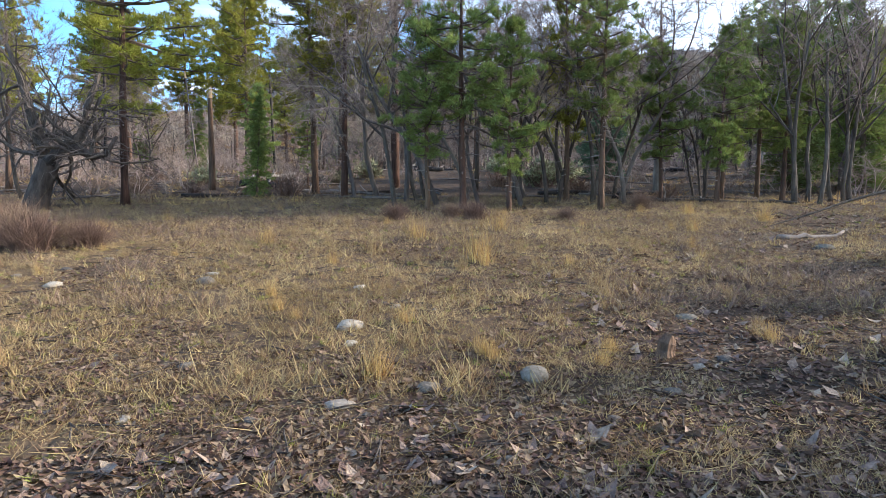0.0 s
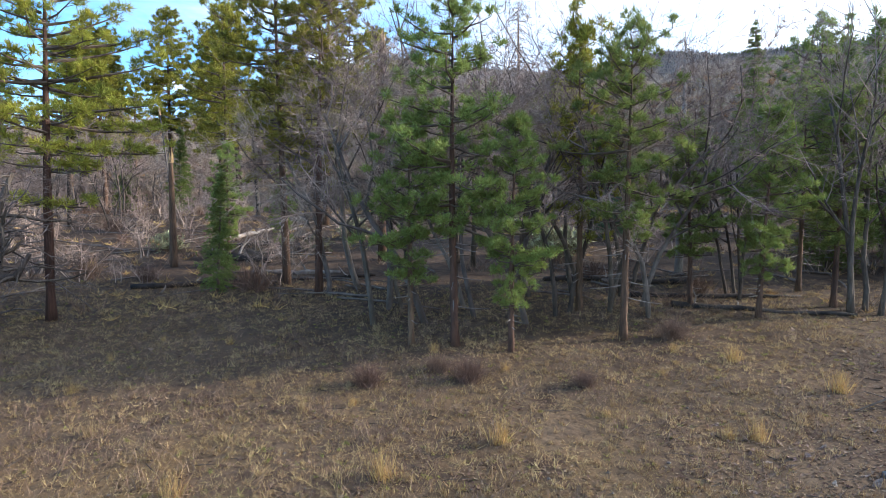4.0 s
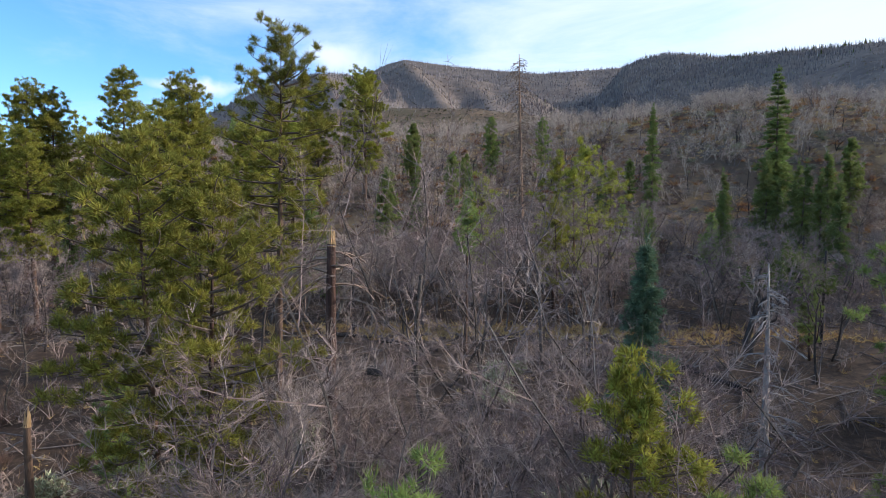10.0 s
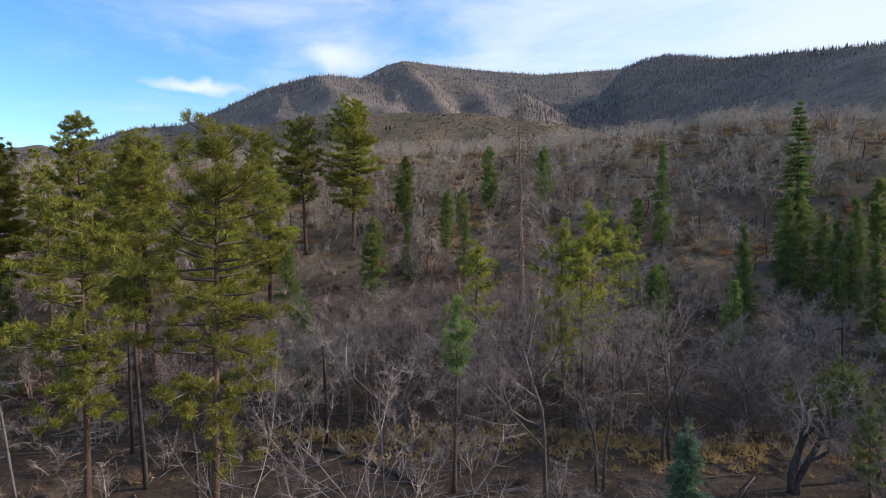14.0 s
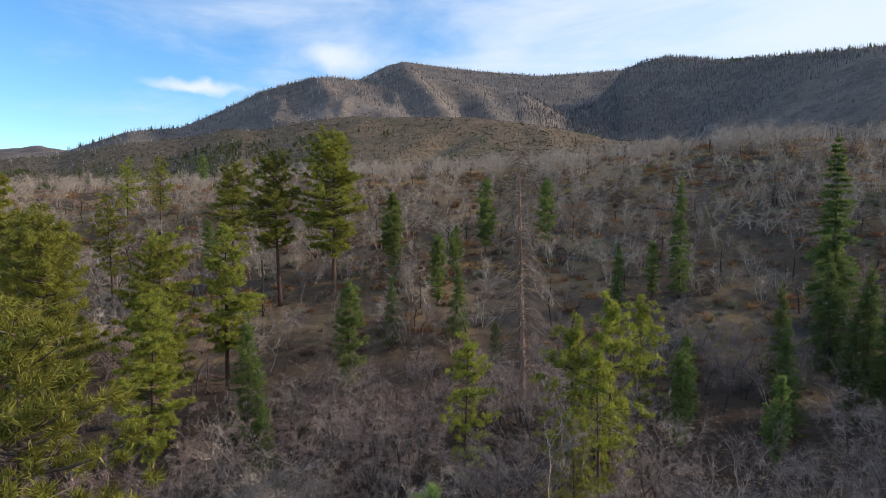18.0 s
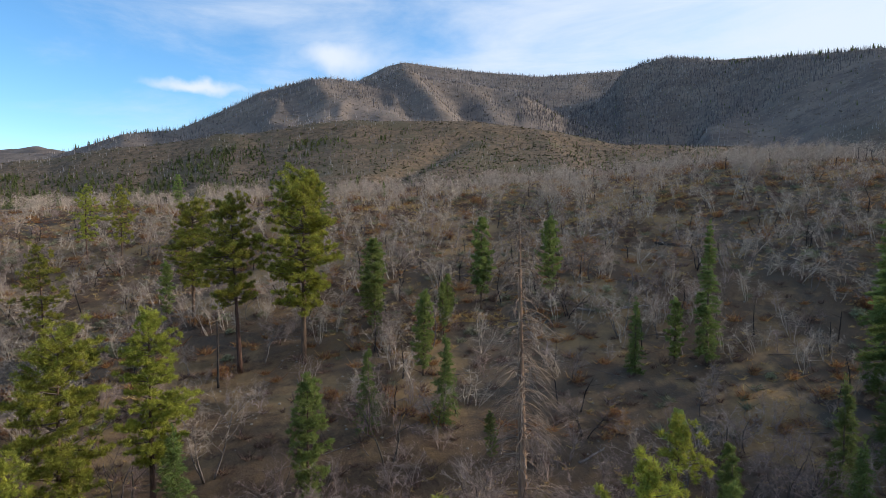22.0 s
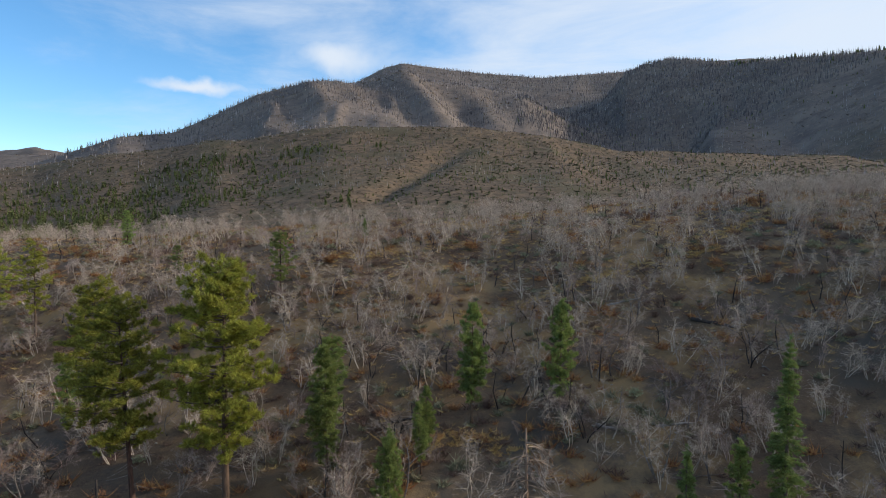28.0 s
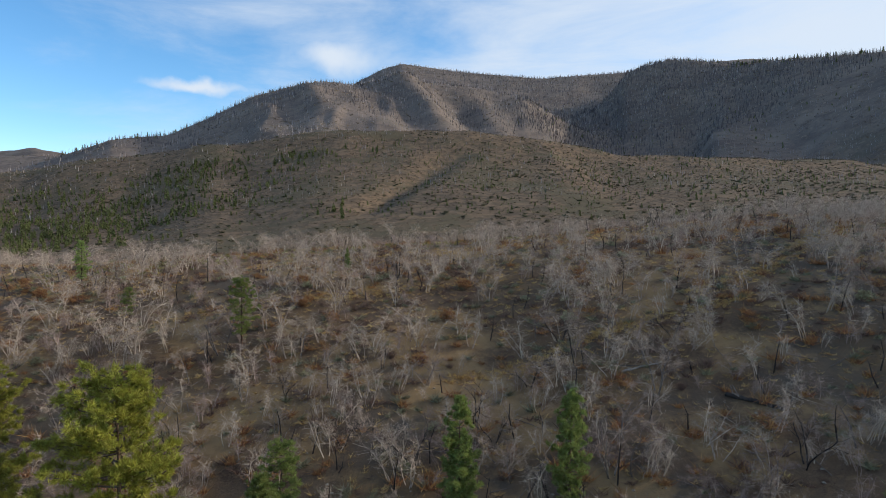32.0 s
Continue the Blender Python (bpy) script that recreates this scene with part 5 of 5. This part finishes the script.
for k in range(900):
    y = 1.8 + 20 * clear_rng.uniform() ** 1.6
    x = clear_rng.uniform(-1, 1) * (1.6 + 0.8 * y) + 1
    a, n = clear_rng.uniform(0, 6.28), clear_rng.uniform(0.08, 0.35)
    z = float(ground_z(x, y)) + 0.015
    d = np.array([math.cos(a), math.sin(a), clear_rng.normal() * 0.08])
    q = np.array([x, y, z])
    sh.tube([q - d * n, q + clear_rng.normal(size=3) * 0.015, q + d * n], [0.008, 0.006, 0.003], 4, False)
tagged(new("fallen_twigs", sh.mesh("fallen_twigs", OAK_BARK)), "thin broken twigs scattered over the litter", "twigs", kind="stuff")
sh = Shape()
x = clear_rng.uniform(-1, 1, 520) * 9
y = 1.6 + 20 * clear_rng.uniform(0, 1, 520) ** 1.5
for a, b in zip(x * (0.3 + y / 16), y):
    r = clear_rng.uniform(0.012, 0.04)
    c = np.array([a, b, float(ground_z(a, b)) + r * 0.2])
    v = clear_rng.normal(size=(6, 3)) * 0.12 + [[1, 0, 0], [-1, 0, 0], [0, 1, 0], [0, -1, 0], [0, 0, 0.6], [0, 0, -0.6]]
    sh.add(c + v * r, [(0, 2, 4), (2, 1, 4), (1, 3, 4), (3, 0, 4), (2, 0, 5), (1, 2, 5), (3, 1, 5), (0, 3, 5)])
tagged(new("pebbles", sh.mesh("pebbles", STONE)), "small grey and tan pebbles in the soil", "pebbles", kind="stuff")

ROCKS = [rock(1.0, 501), rock(1.0, 502), rock(1.0, 503)]
PALE = material("pale_stone", (0.25, 0.215, 0.17), (0.44, 0.385, 0.32), 3, 0.9, 0.5, 16, random_tint=0.2)
for me in ROCKS[:2]:
    me.materials[0] = PALE
for k, (x, y, r) in enumerate([(-0.77, 4.43, 0.095), (-0.95, 6.2, 0.17), (-5.25, 8.2, 0.14), (-3.2, 8.2, 0.18), (-3.29, 8.7, 0.08), (-1.09, 8, 0.11), (-0.54, 7, 0.09),
                               (-0.7, 7.2, 0.06), (-1.24, 7.2, 0.05), (-0.87, 5.7, 0.08), (-2.23, 4.2, 0.065), (-1.35, 4.2, 0.06), (-0.12, 4.7, 0.11), (0.75, 4.94, 0.17),
                               (6.9, 11, 0.18), (2.7, 6.7, 0.13), (0.42, 3.7, 0.05), (2.53, 5.4, 0.1), (-6.1, 8.7, 0.09), (-5.7, 9.2, 0.1), (-5.5, 10, 0.09), (-4.9, 9.7, 0.1),
                               (1.2, 4.2, 0.07), (1.8, 4.7, 0.085), (-2.2, 5.2, 0.09)]):
    pale = k in (0, 1, 2, 4, 5, 6, 9, 10)
    ob = new("stone", ROCKS[k % 2 if pale else 2])
    ob.matrix_world = pose(x, y, float(ground_z(x, y)) + 0.02 * r, 0, 0, 47 * k) @ Matrix.Diagonal((r, r, r, 1))
    tagged(ob, "pale worn stone half sunk in grass" if pale else "grey-brown stone half sunk among leaves", "stone", "stones in the clearing")

TUFTS = [tuft(511, 130, 0.5, 0.0045, DRY_GRASS, "grass_tuft", "tall tuft of dry yellow bunchgrass"),
         tuft(512, 90, 0.4, 0.0040, STRAW, "grass_tuft", "small tuft of dry straw grass")]
for k in range(70):
    y = 4.5 + 14 * clear_rng.uniform() ** 1.2
    x = clear_rng.uniform(-0.75, 0.45) * (y + 1.5)
    stand(TUFTS[k % 2], x, y, 53 * k, clear_rng.uniform(0.3, 0.62), sink=0.01, group="tufts in the clearing")
for k, (x, y, s) in enumerate(((0.6, 9.9, 1.2), (-1.25, 10.7, 1.0), (-0.55, 12, 0.9), (2.04, 7.7, 0.8), (8, 15.2, 1.0), (0.3, 9.2, 0.7), (-3.3, 11.5, 0.8), (3.4, 10.6, 0.7), (-0.4, 6.3, 0.5),
                               (4.8, 8.3, 0.6), (1.2, 13, 0.9), (-5.5, 13.4, 0.9), (5.4, 13.2, 0.8), (-2.2, 14.3, 0.8), (6.8, 17, 0.9), (-0.3, 5.6, 0.45), (-1.9, 6.9, 0.5), (3.2, 6.2, 0.4))):
    stand(TUFTS[k % 2], x, y, 61 * k, s, sink=0.01, group="tufts in the clearing")

# brush at the edge of the clearing
HEATH = [shrub(0.85, 521, "dense reddish-brown bare brush at the clearing", "bare_bush", BRUSH_TWIG, False, 1100, 0.32), shrub(0.7, 522, "thin brown bare brush at the clearing", "bare_bush", BRUSH_TWIG, False, 700, 0.32)]
for k, (x, y, s) in enumerate(((-7.3, 10.9, 1.0), (-8.1, 11.4, 1.1), (-6.6, 11.3, 0.8), (-8.9, 12.2, 1.0), (0.8, 15.8, 0.9), (-1.2, 15.5, 0.8), (6, 18.6, 1.0), (0.2, 16.3, 0.7), (-9.6, 13.4, 0.9), (3.1, 15.4, 0.6))):
    stand(HEATH[0 if k in (0, 1, 2, 3, 8) else 1], x, y, 77 * k, s, sink=0.02, group="brush round the clearing")

# logs: east, north, length, bearing, radius, then its wood
for k, (x, y, n, turn, r, mat) in enumerate((
        (-6.4, 25.6, 8.5, 14, 0.10, CHAR_WOOD), (7, 25.6, 6, -5, 0.11, CHAR_WOOD), (9.2, 23.3, 5.5, 0, 0.1, CHAR_WOOD), (-8.5, 29.8, 3.2, -22, 0.2, CHAR_WOOD),
        (-4.5, 51.8, 3.2, -9, 0.14, CHAR_WOOD), (-1, 48.7, 5.2, -47, 0.16, CHAR_WOOD), (35.8, 120.6, 5, -40, 0.24, CHAR_WOOD), (21.2, 106.8, 3.4, -22, 0.15, GREY_WOOD),
        (-1.4, 42.4, 3, -22, 0.25, CHAR_WOOD), (16.2, 85, 3.1, 35, 0.12, GREY_WOOD), (7.5, 12.4, 1.9, 20, 0.05, GREY_WOOD), (-7.9, 33.7, 3.6, 33, 0.15, CHAR_WOOD),
        (26.4, 106.7, 3.5, 0, 0.14, GREY_WOOD), (-5.4, 27.2, 3.4, 6, 0.12, GREY_WOOD), (9.7, 21.4, 5, -12, 0.09, CHAR_WOOD), (14.8, 42.3, 4.5, -60, 0.2, CHAR_WOOD),
        (-10, 36, 4, 60, 0.13, GREY_WOOD), (3, 110, 3.5, 15, 0.12, CHAR_WOOD), (-20, 120, 4, 40, 0.13, GREY_WOOD), (28, 128, 4.5, 10, 0.13, GREY_WOOD))):
    words = "charred black fallen log on the ground" if mat is CHAR_WOOD else "weathered grey fallen log on the ground"
    p = log(n, r, 530 + k, words, mat, 5 if n > 2.5 else 2)
    a = radians(turn)
    rise = math.degrees(math.atan2(float(ground_z(x + math.cos(a) * n / 2, y + math.sin(a) * n / 2)) - float(ground_z(x - math.cos(a) * n / 2, y - math.sin(a) * n / 2)), n))
    p.matrix_basis = pose(x, y, float(ground_z(x, y)) - 0.25 * r, 0, 0, turn) @ pose(0, 0, 0, 0, -rise, 0)

# upright chunk of rotten wood
chunk = thing("wood_chunk", "upright rotten brown chunk of broken wood", "wood")
sh = Shape()
sh.tube([(0, 0, -0.03), (0.01, 0.01, 0.06), (0.0, 0.005, 0.13), (0.03, 0.0, 0.2)], [0.105, 0.085, 0.09, 0.05], 5)
part("block", sh, PINE_BARK, chunk)
chunk.matrix_basis = pose(2.0, 5.45, float(ground_z(2.0, 5.45)), 4, 6, 30)

# old oak at the edge of the clearing, with low crooked limbs
old = thing("old_oak", "old dark oak with a thick leaning trunk and low crooked limbs", "tree")
old_rng = np.random.default_rng(541)
sh = Shape()
sh.tube([(0, 0, -0.2), (0.05, 0, 0.35), (0.2, 0.05, 0.9), (0.45, 0.05, 1.5)], [0.46, 0.36, 0.31, 0.30], 10)
part("trunk", sh, OAK_BARK, old, "", True)
boughs = [Shape(), Shape(), Shape()]
for line, radii in (([(0.4, 0.05, 1.35), (0.2, 0.1, 2.0), (-0.15, 0.2, 2.9), (-0.35, 0.1, 3.9), (-0.7, 0, 5.0)], [0.24, 0.19, 0.15, 0.11, 0.05]),
                    ([(0.4, 0, 1.4), (0.9, -0.2, 1.75), (1.5, -0.3, 1.85), (2.0, -0.35, 1.6), (2.4, -0.4, 1.65), (2.75, -0.4, 2.2)], [0.22, 0.18, 0.15, 0.12, 0.09, 0.05]),
                    ([(0.9, -0.2, 1.75), (1.4, 0.1, 2.3), (1.55, 0.2, 3.2), (1.9, 0.3, 4.2)], [0.17, 0.14, 0.10, 0.05])):
    limb = Shape()
    limb.tube(line, radii, 8)
    part("limb", limb, OAK_BARK, old, "", True)
    q = np.array(line)
    for k in range(1, len(q)):
        for j in range(3):
            d3 = old_rng.normal(size=3) * [0.8, 0.8, 0.5] + [0, 0, 0.25]
            branch_out(boughs, old_rng, q[k] + (q[k - 1] - q[k]) * old_rng.uniform(0, 0.8), d3 / np.linalg.norm(d3), old_rng.uniform(1.0, 2.1), radii[k] * 0.5, 1, 3, (0, -0.02, -0.05, -0.06, 0), 0.2)
part("branchwork", boughs[1], OAK_BARK, old, kind="stuff")
ends = np.concatenate(boughs[2].v)
pick = ends[old_rng.integers(0, len(ends), 900)]
boughs[2].slivers(pick, pick + old_rng.normal(size=pick.shape) * 0.3, 0.006, old_rng)
part("twig_crown", boughs[2], ASH_BARK, old, "haze of fine bare twigs", kind="stuff")
old.matrix_basis = pose(-12.4, 18.6, float(ground_z(-12.4, 18.6)), 0, 0, 0)

# thin dead branch propped at the edge of the clearing
bough = thing("fallen_branch", "thin dark dead branch leaning over the grass", "branch")
sh = Shape()
gz = float(ground_z(8, 14.4))
sh.tube([(7.7, 14.3, gz + 0.02), (8.6, 14.5, gz + 0.25), (9.8, 14.8, gz + 0.6), (11.2, 15.0, gz + 0.95), (12.6, 15.2, gz + 1.3)], [0.012, 0.022, 0.03, 0.04, 0.05], 6)
part("stem", sh, OAK_BARK, bough)
sh = Shape()
for x, z in ((8.4, 0.2), (9.0, 0.35), (9.6, 0.55), (10.4, 0.75)):
    sh.tube([(x, 14.5 + 0.1 * (x - 8.4), gz + z), (x - 0.4, 14.5, gz + z + 0.12), (x - 0.75, 14.4, gz + z + 0.05)], [0.012, 0.008, 0.003], 4)
part("side_shoot", sh, OAK_BARK, bough, kind="stuff")

dark = bare_tree(8, 542, "dark-limbed oak leaning over the valley floor", OAK_BARK, THICKET_TWIG, 2, 0.25, 0.2, True, 0.024, "old_oak")
dark.matrix_basis = pose(18.6, 46, float(ground_z(18.6, 46)), 0, 0, 60)
tips = np.array([v.co for v in dark.children[2].data.vertices])
tips = tips[tips[:, 2] > 3.2]
leaf = Shape()
high = tips[(tips[:, 2] > 3.6) & (tips[:, 0] > np.median(tips[:, 0]) - 0.6)]
spray(leaf, high[clear_rng.integers(0, len(high), 900)], np.tile([0, 0, 0.5], (900, 1)), 9, 0.17, 0.035, clear_rng, 1.0)
part("foliage", leaf, FIR_NEEDLES, dark, "dark evergreen leaves", kind="stuff")
for p in TUFTS + HEATH:
    hide_away(p)
